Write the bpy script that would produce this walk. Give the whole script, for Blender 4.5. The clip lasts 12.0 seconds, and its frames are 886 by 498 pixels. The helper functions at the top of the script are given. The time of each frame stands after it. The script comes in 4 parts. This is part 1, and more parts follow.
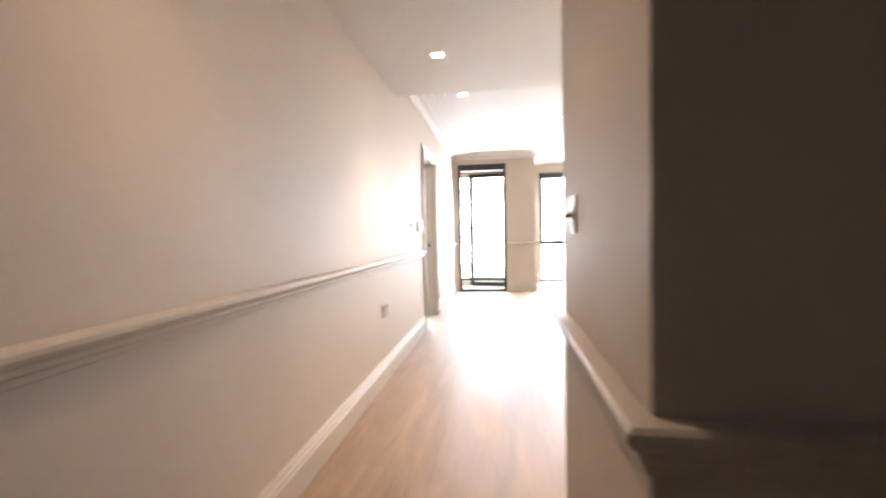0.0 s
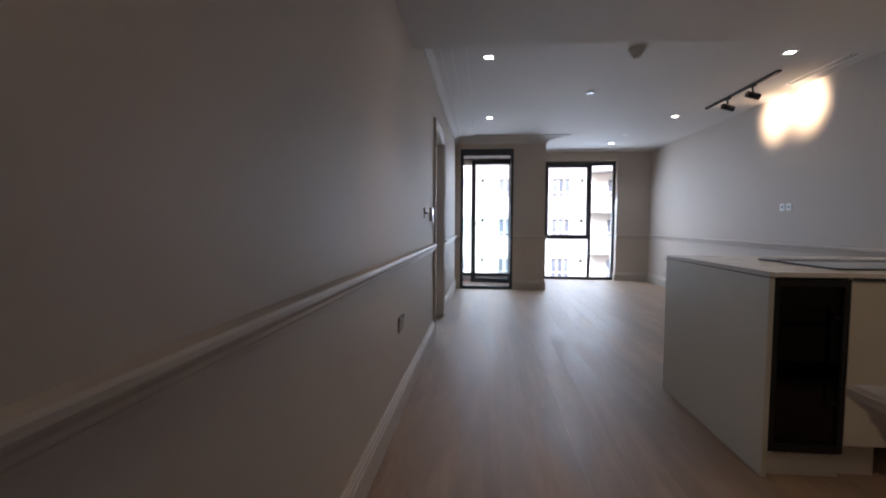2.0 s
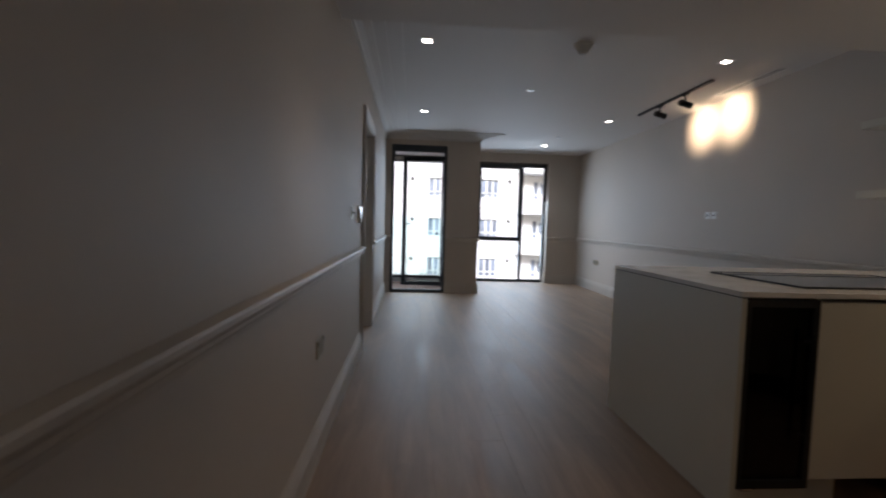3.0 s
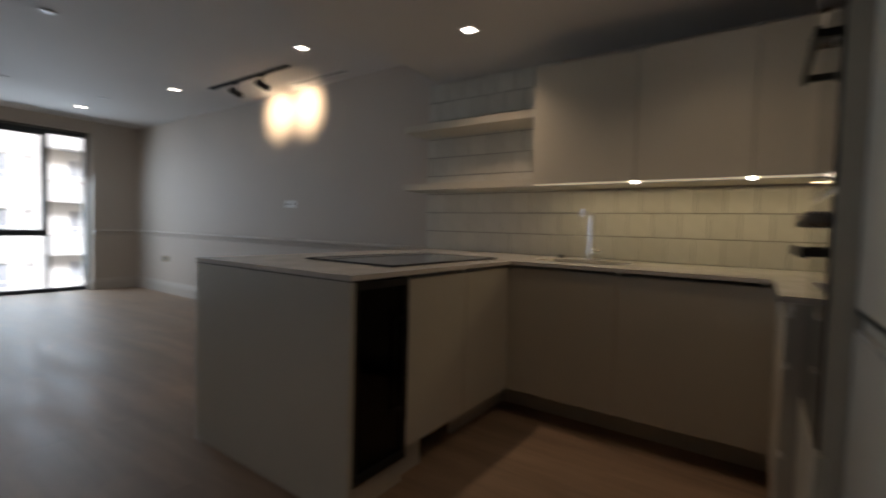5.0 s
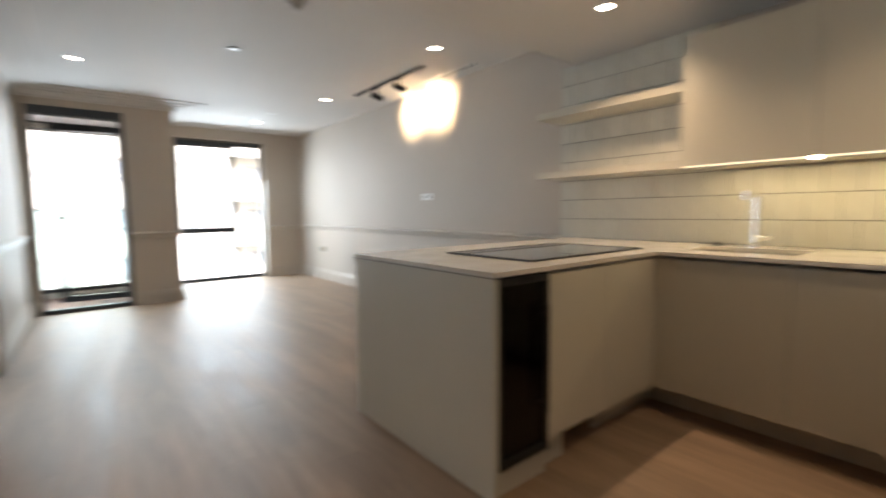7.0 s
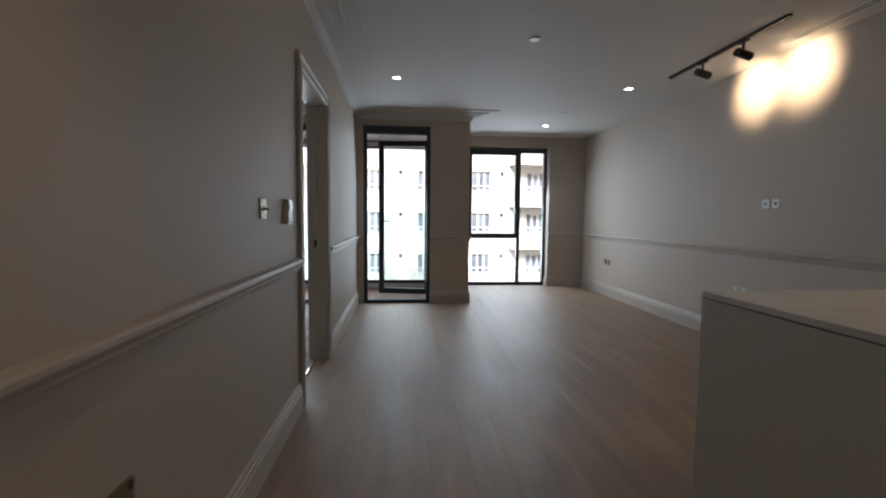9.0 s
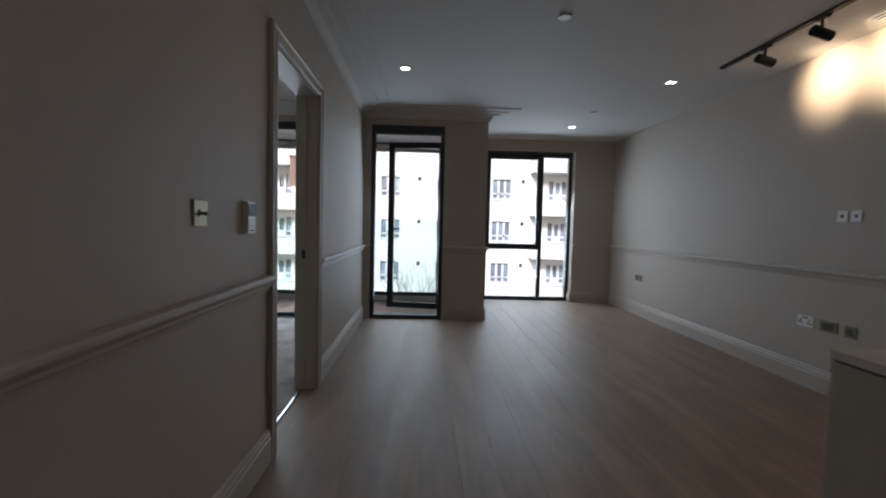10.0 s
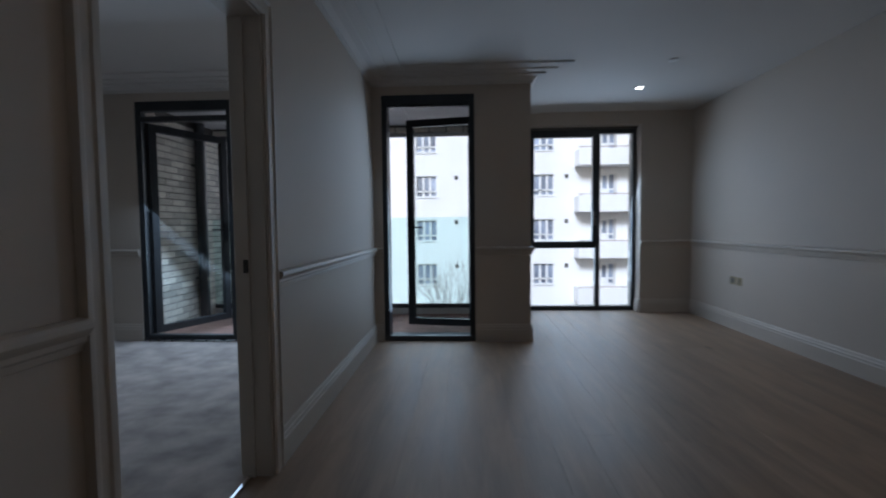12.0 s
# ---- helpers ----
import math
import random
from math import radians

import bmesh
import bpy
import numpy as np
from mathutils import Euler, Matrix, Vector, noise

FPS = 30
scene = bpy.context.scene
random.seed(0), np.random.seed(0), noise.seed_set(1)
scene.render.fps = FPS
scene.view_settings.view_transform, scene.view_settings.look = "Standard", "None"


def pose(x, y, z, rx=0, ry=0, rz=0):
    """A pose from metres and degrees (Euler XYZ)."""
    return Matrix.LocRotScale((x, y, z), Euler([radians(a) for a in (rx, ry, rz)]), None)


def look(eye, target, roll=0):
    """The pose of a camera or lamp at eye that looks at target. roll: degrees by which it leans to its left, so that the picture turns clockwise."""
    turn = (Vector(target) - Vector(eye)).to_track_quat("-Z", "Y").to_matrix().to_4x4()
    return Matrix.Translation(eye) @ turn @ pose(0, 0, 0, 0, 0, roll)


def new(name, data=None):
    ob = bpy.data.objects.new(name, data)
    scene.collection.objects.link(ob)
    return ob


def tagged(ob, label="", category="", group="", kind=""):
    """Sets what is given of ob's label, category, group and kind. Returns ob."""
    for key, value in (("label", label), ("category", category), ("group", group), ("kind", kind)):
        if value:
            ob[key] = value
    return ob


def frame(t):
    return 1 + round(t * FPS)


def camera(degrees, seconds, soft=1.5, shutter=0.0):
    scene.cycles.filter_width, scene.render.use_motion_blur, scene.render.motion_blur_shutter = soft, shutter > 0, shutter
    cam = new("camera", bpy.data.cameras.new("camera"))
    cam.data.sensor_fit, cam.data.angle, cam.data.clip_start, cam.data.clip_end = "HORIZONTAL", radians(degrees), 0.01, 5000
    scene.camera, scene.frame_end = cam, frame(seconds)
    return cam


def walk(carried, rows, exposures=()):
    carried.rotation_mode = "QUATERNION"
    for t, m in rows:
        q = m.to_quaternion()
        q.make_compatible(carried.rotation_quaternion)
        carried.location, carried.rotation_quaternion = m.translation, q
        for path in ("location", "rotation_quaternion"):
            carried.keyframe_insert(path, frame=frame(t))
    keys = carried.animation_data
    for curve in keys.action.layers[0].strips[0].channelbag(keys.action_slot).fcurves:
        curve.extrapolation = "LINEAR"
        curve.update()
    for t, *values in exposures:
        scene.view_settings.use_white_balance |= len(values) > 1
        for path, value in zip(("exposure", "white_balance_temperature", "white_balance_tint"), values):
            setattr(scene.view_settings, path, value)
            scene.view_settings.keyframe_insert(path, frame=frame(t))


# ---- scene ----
cam = camera(89.4, 12.0, soft=2.0, shutter=0.6)
PATH = [
    (0, (0.323, 0.137, 1.12), (0.062, 2.119, 1.049), -1.1),
    (0.5, (0.213, 0.366, 1.11), (-0.271, 2.306, 1.04), -1.4),
    (1, (0.087, 0.517, 1.106), (-0.431, 2.445, 0.992), 1.1),
    (1.5, (-0.045, 0.752, 1.148), (-0.363, 2.725, 1.1), -0.2),
    (2, (-0.091, 0.874, 1.116), (-0.269, 2.863, 1.005), 0.3),
    (2.5, (-0.165, 1.169, 1.146), (-0.232, 3.167, 1.107), -0.1),
    (2.7, (-0.156, 1.216, 1.151), (-0.159, 3.215, 1.07), 0.6),
    (4.3, (-0.05, 1.676, 1.122), (1.02, 3.361, 0.99), 3.2),
    (4.5, (-0.019, 1.714, 1.119), (1.189, 3.303, 0.995), 3.2),
    (5, (0.038, 1.751, 1.092), (1.673, 2.899, 1.001), 1.6),
    (5.5, (0.066, 1.738, 1.115), (1.931, 2.447, 0.978), 1.1),
    (6, (0.068, 1.73, 1.117), (1.982, 2.292, 0.974), 1.1),
    (6.5, (0.049, 1.736, 1.121), (1.827, 2.642, 0.981), 0.1),
    (7, (-0.029, 1.755, 1.147), (1.214, 3.312, 0.979), -0.7),
    (7.5, (-0.062, 1.784, 1.156), (0.599, 3.661, 0.966), -1.6),
    (7.7, (-0.083, 1.803, 1.18), (0.453, 3.719, 0.974), -2.2),
    (9.3, (0.139, 2.604, 1.174), (0.248, 4.597, 1.041), 1.3),
    (9.5, (0.184, 2.662, 1.176), (0.259, 4.654, 1.016), 1.5),
    (10, (0.176, 3.022, 1.188), (0.263, 5.018, 1.081), 1.4),
    (10.5, (0.178, 3.277, 1.168), (0.196, 5.271, 1.01), -0.4),
    (11, (0.232, 3.616, 1.187), (0.209, 5.613, 1.079), -0.7),
    (11.5, (0.281, 3.906, 1.188), (0.33, 5.901, 1.061), -0.1),
    (12, (0.309, 4.243, 1.127), (0.213, 6.238, 1.027), -0.6),
]
walk(cam, [(t, look(eye, target, roll)) for t, eye, target, roll in PATH],
     exposures=[(0, 3.45, 7000, 22), (0.5, 2.05, 6500, 23), (1, 1.25, 6050, 24), (1.5, 1.00, 5950, 23), (2, 0.70, 6025, 22), (2.5, 0.35, 6100, 20),
                (4.5, -0.02, 6050, 13), (5, 0.10, 6300, 16), (5.5, 0.80, 7150, 18), (6, 1.35, 7550, 17), (6.5, 1.65, 7107, 15), (7, 1.70, 6714, 14),
                (7.7, 1.15, 6774, 15), (9.5, 0.00, 6250, 16), (10.5, -0.44, 6020, 15), (12, -0.71, 5540, 14)])

# ---- light ----
SKY_STRENGTH, SUN_STRENGTH, INDOORS = 0.15, 5.0, 0.83
world = bpy.data.worlds.new("world")
scene.world = world
world.use_nodes = True
wn = world.node_tree
sky = wn.nodes.new("ShaderNodeTexSky")
sky.sky_type, sky.sun_disc = "NISHITA", False
sky.sun_elevation, sky.sun_rotation = radians(32), radians(200)
sky.air_density, sky.dust_density, sky.ozone_density = 1.0, 3.0, 1.0
back = wn.nodes["Background"]
back.inputs["Strength"].default_value = SKY_STRENGTH
wn.links.new(sky.outputs[0], back.inputs["Color"])


def lamp(name, kind, m, power, colour, **more):
    data = bpy.data.lights.new(name, kind)
    data.energy, data.color = power * (1 if kind == "SUN" else INDOORS), colour
    for key, value in more.items():
        if key == "size":
            data.size = value
        elif key == "size_y":
            data.shape, data.size_y = "RECTANGLE", value
        elif key == "angle":
            data.angle = value
        elif key == "spot":
            data.spot_size, data.spot_blend = value
        elif key == "radius":
            data.shadow_soft_size = value
    ob = new(name, data)
    ob.matrix_basis = m
    return ob


XE = 3.185  # the long east wall
WARM, DAY = (1.0, 0.74, 0.47), (0.67, 0.86, 1.0)
# the sun stands south-west of the block, over the street behind the flat
lamp("sun", "SUN", look((0, 0, 30), (0.34 * 20, 0.94 * 20, 30 - 12.5)), SUN_STRENGTH, (0.95, 0.975, 1.0), angle=radians(12))
# daylight in the openings
lamp("daylight_door", "AREA", look((-0.03, 8.72, 1.25), (-0.03, 5.2, 0.0)), 14, DAY, size=0.8, size_y=2.2)
lamp("daylight_window", "AREA", look((1.84, 10.35, 1.25), (1.84, 7.8, 0.0)), 47, DAY, size=1.4, size_y=2.2)
lamp("daylight_bedroom", "AREA", look((-1.8, 8.75, 1.25), (-1.8, 7.0, -0.6)), 52, DAY, size=2.2, size_y=2.2)

SPOTS_HIGH = [(-0.057, 4.848), (-0.020, 7.06), (2.432, 7.154), (2.151, 9.11), (2.438, 4.93), (-1.19, 7.606)]
SPOTS_LOW = [(-0.086, 3.153), (2.405, 3.266), (2.05, 1.95), (-0.105, 1.15)]
CEIL, CEIL_LOW, STEP_Y = 2.562, 2.318, 4.00
DOWNLIGHTS = {(2.405, 3.266): (27, 126), (2.05, 1.95): (11, 128), (-0.086, 3.153): (9.5, 90), (-0.105, 1.15): (3.6, 100), (2.151, 9.11): (0.8, 80)}
for x, y in SPOTS_HIGH + SPOTS_LOW:
    z = (CEIL if (x, y) in SPOTS_HIGH else CEIL_LOW) - 0.035
    watts, cone = DOWNLIGHTS.get((x, y), (1.6, 80))
    lamp("downlight_lamp", "SPOT", look((x, y, z), (x, y + 0.001, 0)), watts, WARM, spot=(radians(cone), 1.0), radius=0.035)
for y, ty in ((6.255, 6.29), (5.787, 5.815)):
    lamp("track_lamp", "SPOT", look((2.745, y + 0.01, 2.425), (XE, ty, 2.36)), 55, (1.0, 0.79, 0.50), spot=(radians(82), 1.0), radius=0.04)
lamp("cabinet_strip_lamp", "AREA", look((2.96, 2.05, 1.376), (2.96, 2.051, 0)), 1.75, (1.0, 0.80, 0.42), size=0.03, size_y=1.7)

# ---- materials ----


def mat(name, colour, rough=0.5, metal=0.0, vary=0.06, scale=3.0, fine=0.0, fine_scale=120.0, bump=0.0, coat=0.0, rand=0.0, spec=0.5):
    """Principled paint, with slow and fine variation of colour, roughness and relief."""
    m = bpy.data.materials.new(name)
    m.use_nodes = True
    n, l = m.node_tree.nodes, m.node_tree.links
    b = n["Principled BSDF"]
    b.inputs["Metallic"].default_value = metal
    b.inputs["Coat Weight"].default_value = coat
    b.inputs["Specular IOR Level"].default_value = spec
    tc = n.new("ShaderNodeTexCoord")
    slow = n.new("ShaderNodeTexNoise")
    slow.inputs["Scale"].default_value, slow.inputs["Detail"].default_value = scale, 6
    l.new(tc.outputs["Object"], slow.inputs["Vector"])
    mr = n.new("ShaderNodeMapRange")
    mr.inputs["From Min"].default_value, mr.inputs["From Max"].default_value = 0.3, 0.7
    mr.inputs["To Min"].default_value, mr.inputs["To Max"].default_value = 1 - vary, 1 + vary
    l.new(slow.outputs["Fac"], mr.inputs["Value"])
    val = mr.outputs["Result"]
    fn = n.new("ShaderNodeTexNoise")
    fn.inputs["Scale"].default_value, fn.inputs["Detail"].default_value = fine_scale, 4
    l.new(tc.outputs["Object"], fn.inputs["Vector"])
    if fine:
        fr = n.new("ShaderNodeMapRange")
        fr.inputs["To Min"].default_value, fr.inputs["To Max"].default_value = 1 - fine, 1 + fine
        l.new(fn.outputs["Fac"], fr.inputs["Value"])
        mu = n.new("ShaderNodeMath")
        mu.operation = "MULTIPLY"
        l.new(val, mu.inputs[0]), l.new(fr.outputs["Result"], mu.inputs[1])
        val = mu.outputs[0]
    if rand:
        oi = n.new("ShaderNodeObjectInfo")
        rr = n.new("ShaderNodeMapRange")
        rr.inputs["To Min"].default_value, rr.inputs["To Max"].default_value = 1 - rand, 1 + rand
        l.new(oi.outputs["Random"], rr.inputs["Value"])
        mu = n.new("ShaderNodeMath")
        mu.operation = "MULTIPLY"
        l.new(val, mu.inputs[0]), l.new(rr.outputs["Result"], mu.inputs[1])
        val = mu.outputs[0]
    sc = n.new("ShaderNodeVectorMath")
    sc.operation = "SCALE"
    sc.inputs[0].default_value = colour
    l.new(val, sc.inputs["Scale"])
    l.new(sc.outputs[0], b.inputs["Base Color"])
    ro = n.new("ShaderNodeMapRange")
    ro.inputs["To Min"].default_value, ro.inputs["To Max"].default_value = max(0, rough - 0.07), min(1, rough + 0.07)
    l.new(slow.outputs["Fac"], ro.inputs["Value"])
    l.new(ro.outputs["Result"], b.inputs["Roughness"])
    if bump:
        bp = n.new("ShaderNodeBump")
        bp.inputs["Strength"].default_value, bp.inputs["Distance"].default_value = bump, 0.002
        l.new(fn.outputs["Fac"], bp.inputs["Height"])
        l.new(bp.outputs[0], b.inputs["Normal"])
    return m


def glass(name, colour=(1, 1, 1), rough=0.0):
    m = bpy.data.materials.new(name)
    m.use_nodes = True
    n, l = m.node_tree.nodes, m.node_tree.links
    n.remove(n["Principled BSDF"])
    tr, gl, mx, lw, pw, fr = (n.new("ShaderNode" + k) for k in ("BsdfTransparent", "BsdfGlossy", "MixShader", "LayerWeight", "Math", "MapRange"))
    tr.inputs["Color"].default_value = (*colour, 1)
    gl.inputs["Roughness"].default_value = rough
    pw.operation, pw.inputs[1].default_value = "POWER", 4.0
    fr.inputs["To Min"].default_value, fr.inputs["To Max"].default_value = 0.025, 0.6
    l.new(lw.outputs["Facing"], pw.inputs[0]), l.new(pw.outputs[0], fr.inputs["Value"])
    l.new(fr.outputs[0], mx.inputs["Fac"]), l.new(tr.outputs[0], mx.inputs[1]), l.new(gl.outputs[0], mx.inputs[2])
    l.new(mx.outputs[0], n["Material Output"].inputs["Surface"])
    return m


def emit(name, colour, strength):
    m = bpy.data.materials.new(name)
    m.use_nodes = True
    b = m.node_tree.nodes["Principled BSDF"]
    b.inputs["Base Color"].default_value = (*colour, 1)
    b.inputs["Emission Color"].default_value = (*colour, 1)
    b.inputs["Emission Strength"].default_value = strength
    return m


def wood(name, light, dark, across=(14.0, 1.1, 14.0), rough=0.42):
    """Board with grain along y, each board cut from another place of the log."""
    m = bpy.data.materials.new(name)
    m.use_nodes = True
    n, l = m.node_tree.nodes, m.node_tree.links
    b = n["Principled BSDF"]
    geo, oi = n.new("ShaderNodeNewGeometry"), n.new("ShaderNodeObjectInfo")
    off = n.new("ShaderNodeVectorMath")
    off.operation = "MULTIPLY_ADD"
    off.inputs[1].default_value, off.inputs[2].default_value = (37.0, 53.0, 11.0), (0, 0, 0)
    l.new(oi.outputs["Random"], off.inputs[0])
    add = n.new("ShaderNodeVectorMath")
    l.new(geo.outputs["Position"], add.inputs[0]), l.new(off.outputs[0], add.inputs[1])
    mp = n.new("ShaderNodeVectorMath")
    mp.operation = "MULTIPLY"
    mp.inputs[1].default_value = across
    l.new(add.outputs[0], mp.inputs[0])
    warp = n.new("ShaderNodeTexNoise")
    warp.inputs["Scale"].default_value, warp.inputs["Detail"].default_value, warp.inputs["Distortion"].default_value = 1.0, 8, 1.6
    l.new(mp.outputs[0], warp.inputs["Vector"])
    fine = n.new("ShaderNodeTexNoise")
    fine.inputs["Scale"].default_value, fine.inputs["Detail"].default_value = 9.0, 5
    l.new(mp.outputs[0], fine.inputs["Vector"])
    knot = n.new("ShaderNodeTexVoronoi")
    knot.inputs["Scale"].default_value = 1.15
    kv = n.new("ShaderNodeVectorMath")
    kv.operation = "MULTIPLY"
    kv.inputs[1].default_value = (1.7, 0.75, 1)
    l.new(add.outputs[0], kv.inputs[0]), l.new(kv.outputs[0], knot.inputs["Vector"])
    kr = n.new("ShaderNodeMapRange")
    kr.inputs["From Min"].default_value, kr.inputs["From Max"].default_value = 0.015, 0.07
    kr.inputs["To Min"].default_value, kr.inputs["To Max"].default_value = 0.35, 1.0
    l.new(knot.outputs["Distance"], kr.inputs["Value"])
    ramp = n.new("ShaderNodeValToRGB")
    ramp.color_ramp.elements[0].position, ramp.color_ramp.elements[1].position = 0.3, 0.68
    ramp.color_ramp.elements[0].color, ramp.color_ramp.elements[1].color = (*dark, 1), (*light, 1)
    l.new(warp.outputs["Fac"], ramp.inputs[0])
    tone = n.new("ShaderNodeMapRange")
    tone.inputs["To Min"].default_value, tone.inputs["To Max"].default_value = 0.93, 1.07
    l.new(oi.outputs["Random"], tone.inputs["Value"])
    ft = n.new("ShaderNodeMapRange")
    ft.inputs["To Min"].default_value, ft.inputs["To Max"].default_value = 0.86, 1.14
    l.new(fine.outputs["Fac"], ft.inputs["Value"])
    m1, m2 = n.new("ShaderNodeMath"), n.new("ShaderNodeMath")
    m1.operation = m2.operation = "MULTIPLY"
    l.new(tone.outputs[0], m1.inputs[0]), l.new(ft.outputs[0], m1.inputs[1])
    smear = n.new("ShaderNodeTexNoise")
    smear.inputs["Scale"].default_value, smear.inputs["Detail"].default_value, smear.inputs["Distortion"].default_value = 1.6, 5, 0.8
    stretch = n.new("ShaderNodeVectorMath")
    stretch.operation = "MULTIPLY"
    stretch.inputs[1].default_value = (4.2, 0.7, 1)
    l.new(geo.outputs["Position"], stretch.inputs[0]), l.new(stretch.outputs[0], smear.inputs["Vector"])
    sm = n.new("ShaderNodeMapRange")
    sm.inputs["From Min"].default_value, sm.inputs["From Max"].default_value = 0.35, 0.65
    sm.inputs["To Min"].default_value, sm.inputs["To Max"].default_value = 0.84, 1.16
    l.new(smear.outputs["Fac"], sm.inputs["Value"])
    m3 = n.new("ShaderNodeMath")
    m3.operation = "MULTIPLY"
    l.new(m1.outputs[0], m3.inputs[0]), l.new(sm.outputs[0], m3.inputs[1])
    l.new(m3.outputs[0], m2.inputs[0]), l.new(kr.outputs[0], m2.inputs[1])
    sc = n.new("ShaderNodeVectorMath")
    sc.operation = "SCALE"
    l.new(ramp.outputs[0], sc.inputs[0]), l.new(m2.outputs[0], sc.inputs["Scale"])
    l.new(sc.outputs[0], b.inputs["Base Color"])
    rr = n.new("ShaderNodeMapRange")
    rr.inputs["To Min"].default_value, rr.inputs["To Max"].default_value = rough - 0.08, rough + 0.12
    mixr = n.new("ShaderNodeMath")
    mixr.operation = "MULTIPLY"
    rs = n.new("ShaderNodeMapRange")
    rs.inputs["From Min"].default_value, rs.inputs["From Max"].default_value = 0.3, 0.7
    rs.inputs["To Min"].default_value, rs.inputs["To Max"].default_value = 0.90, 1.10
    l.new(smear.outputs["Fac"], rs.inputs["Value"])
    l.new(warp.outputs["Fac"], rr.inputs["Value"]), l.new(rr.outputs[0], mixr.inputs[0]), l.new(rs.outputs[0], mixr.inputs[1])
    l.new(mixr.outputs[0], b.inputs["Roughness"])
    bp = n.new("ShaderNodeBump")
    bp.inputs["Strength"].default_value, bp.inputs["Distance"].default_value = 0.25, 0.001
    l.new(fine.outputs["Fac"], bp.inputs["Height"]), l.new(bp.outputs[0], b.inputs["Normal"])
    return m


WALL = mat("wall_paint", (0.487, 0.423, 0.360), 0.62, vary=0.025, scale=1.3, bump=0.12, fine_scale=260)
CEILING = mat("ceiling_paint", (0.60, 0.575, 0.55), 0.75, vary=0.02, scale=1.1, bump=0.08, fine_scale=220)
TRIM = mat("trim_satin_paint", (0.482, 0.427, 0.368), 0.45, vary=0.03, scale=4, bump=0.05, fine_scale=90)
OAK = wood("oak_boards", (0.325, 0.222, 0.150), (0.262, 0.176, 0.116), across=(9.0, 0.8, 9.0), rough=0.50)
GAP = mat("floor_joint", (0.255, 0.172, 0.114), 0.7)
CARPET = mat("wool_carpet", (0.42, 0.36, 0.325), 0.95, vary=0.32, scale=4.6, fine=0.35, fine_scale=420, bump=1.0, spec=0.1)
FRONT = mat("cabinet_lacquer", (0.54, 0.505, 0.425), 0.44, vary=0.02, scale=2, bump=0.03, fine_scale=60, coat=0.04)
GAP_SHADE = mat("gap_shade", (0.10, 0.095, 0.085), 0.6)
PLINTH = mat("plinth_board", (0.50, 0.46, 0.40), 0.35, vary=0.05, scale=5)
STONE = mat("quartz_worktop", (0.68, 0.65, 0.60), 0.18, vary=0.03, scale=9, fine=0.10, fine_scale=500, coat=0.2)
TILE = mat("cream_glazed_tile", (0.62, 0.60, 0.535), 0.16, vary=0.04, scale=14, bump=0.10, fine_scale=14, coat=0.5, rand=0.05)
GROUT = mat("dark_grout", (0.075, 0.07, 0.06), 0.9, vary=0.1, scale=20, bump=0.3)
OVENGLASS = mat("oven_glass", (0.035, 0.033, 0.03), 0.09, vary=0.05, spec=0.6, coat=0.5)
BLACK = mat("black_glass", (0.012, 0.012, 0.013), 0.06, vary=0.05, coat=1.0)
BLACKMAT = mat("black_metal", (0.011, 0.011, 0.012), 0.45, metal=0.0, spec=0.3, vary=0.1, scale=20)
FRAME = mat("anthracite_frame", (0.028, 0.032, 0.036), 0.38, metal=0.2, vary=0.1, scale=6, bump=0.05)
STEEL = mat("brushed_steel", (0.36, 0.355, 0.35), 0.28, metal=1.0, vary=0.06, scale=30, bump=0.1, fine_scale=400)
CHROME = mat("chrome", (0.75, 0.75, 0.76), 0.08, metal=1.0, vary=0.02)
BRONZE = mat("aged_brass", (0.15, 0.12, 0.075), 0.38, metal=0.7, vary=0.06, scale=20)
BRASS = mat("satin_brass", (0.23, 0.185, 0.105), 0.42, metal=0.85, vary=0.06, scale=20)
DARKPART = mat("dark_insert", (0.03, 0.028, 0.025), 0.4)
WHITEPL = mat("white_plastic", (0.78, 0.78, 0.77), 0.35, vary=0.02)
SCREEN = mat("display_glass", (0.02, 0.025, 0.035), 0.12, coat=0.8)
GLASS = glass("clear_glass", (0.97, 0.985, 0.98))
DARKGLASS = glass("tinted_glass", (0.10, 0.12, 0.11))
GREENGLASS = glass("balustrade_glass", (0.87, 0.965, 0.955))
LAMP_OR_GLINT = emit("lamp_or_glint", (1.0, 0.92, 0.78), 14)
STRIP = emit("strip_diffuser", (1.0, 0.88, 0.62), 0.35)
BRICK = mat("buff_brick", (0.66, 0.62, 0.55), 0.9, vary=0.12, scale=25, fine=0.15, fine_scale=180, bump=0.5, rand=0.28)
MORTAR = mat("mortar", (0.11, 0.105, 0.095), 0.95, vary=0.1, scale=10, bump=0.4)
DECK = wood("deck_boards", (0.40, 0.235, 0.18), (0.26, 0.15, 0.12), across=(1.1, 14.0, 14.0), rough=0.65)
SOFFIT = mat("soffit_panel", (0.60, 0.61, 0.62), 0.6, vary=0.05, scale=1.5)
RENDER = mat("white_render", (0.86, 0.85, 0.83), 0.85, vary=0.05, scale=0.35, fine=0.04, fine_scale=12, bump=0.2)
WINFRAME = mat("white_window_paint", (0.80, 0.80, 0.79), 0.45, vary=0.03)
FARPANE = mat("far_window_glass", (0.27, 0.31, 0.39), 0.12, vary=0.35, scale=0.9, coat=0.6, rand=0.4)
CURTAIN = mat("net_curtain", (0.55, 0.58, 0.64), 0.8, vary=0.15, scale=6)
RAILING = mat("balcony_railing", (0.33, 0.24, 0.21), 0.6, vary=0.15)
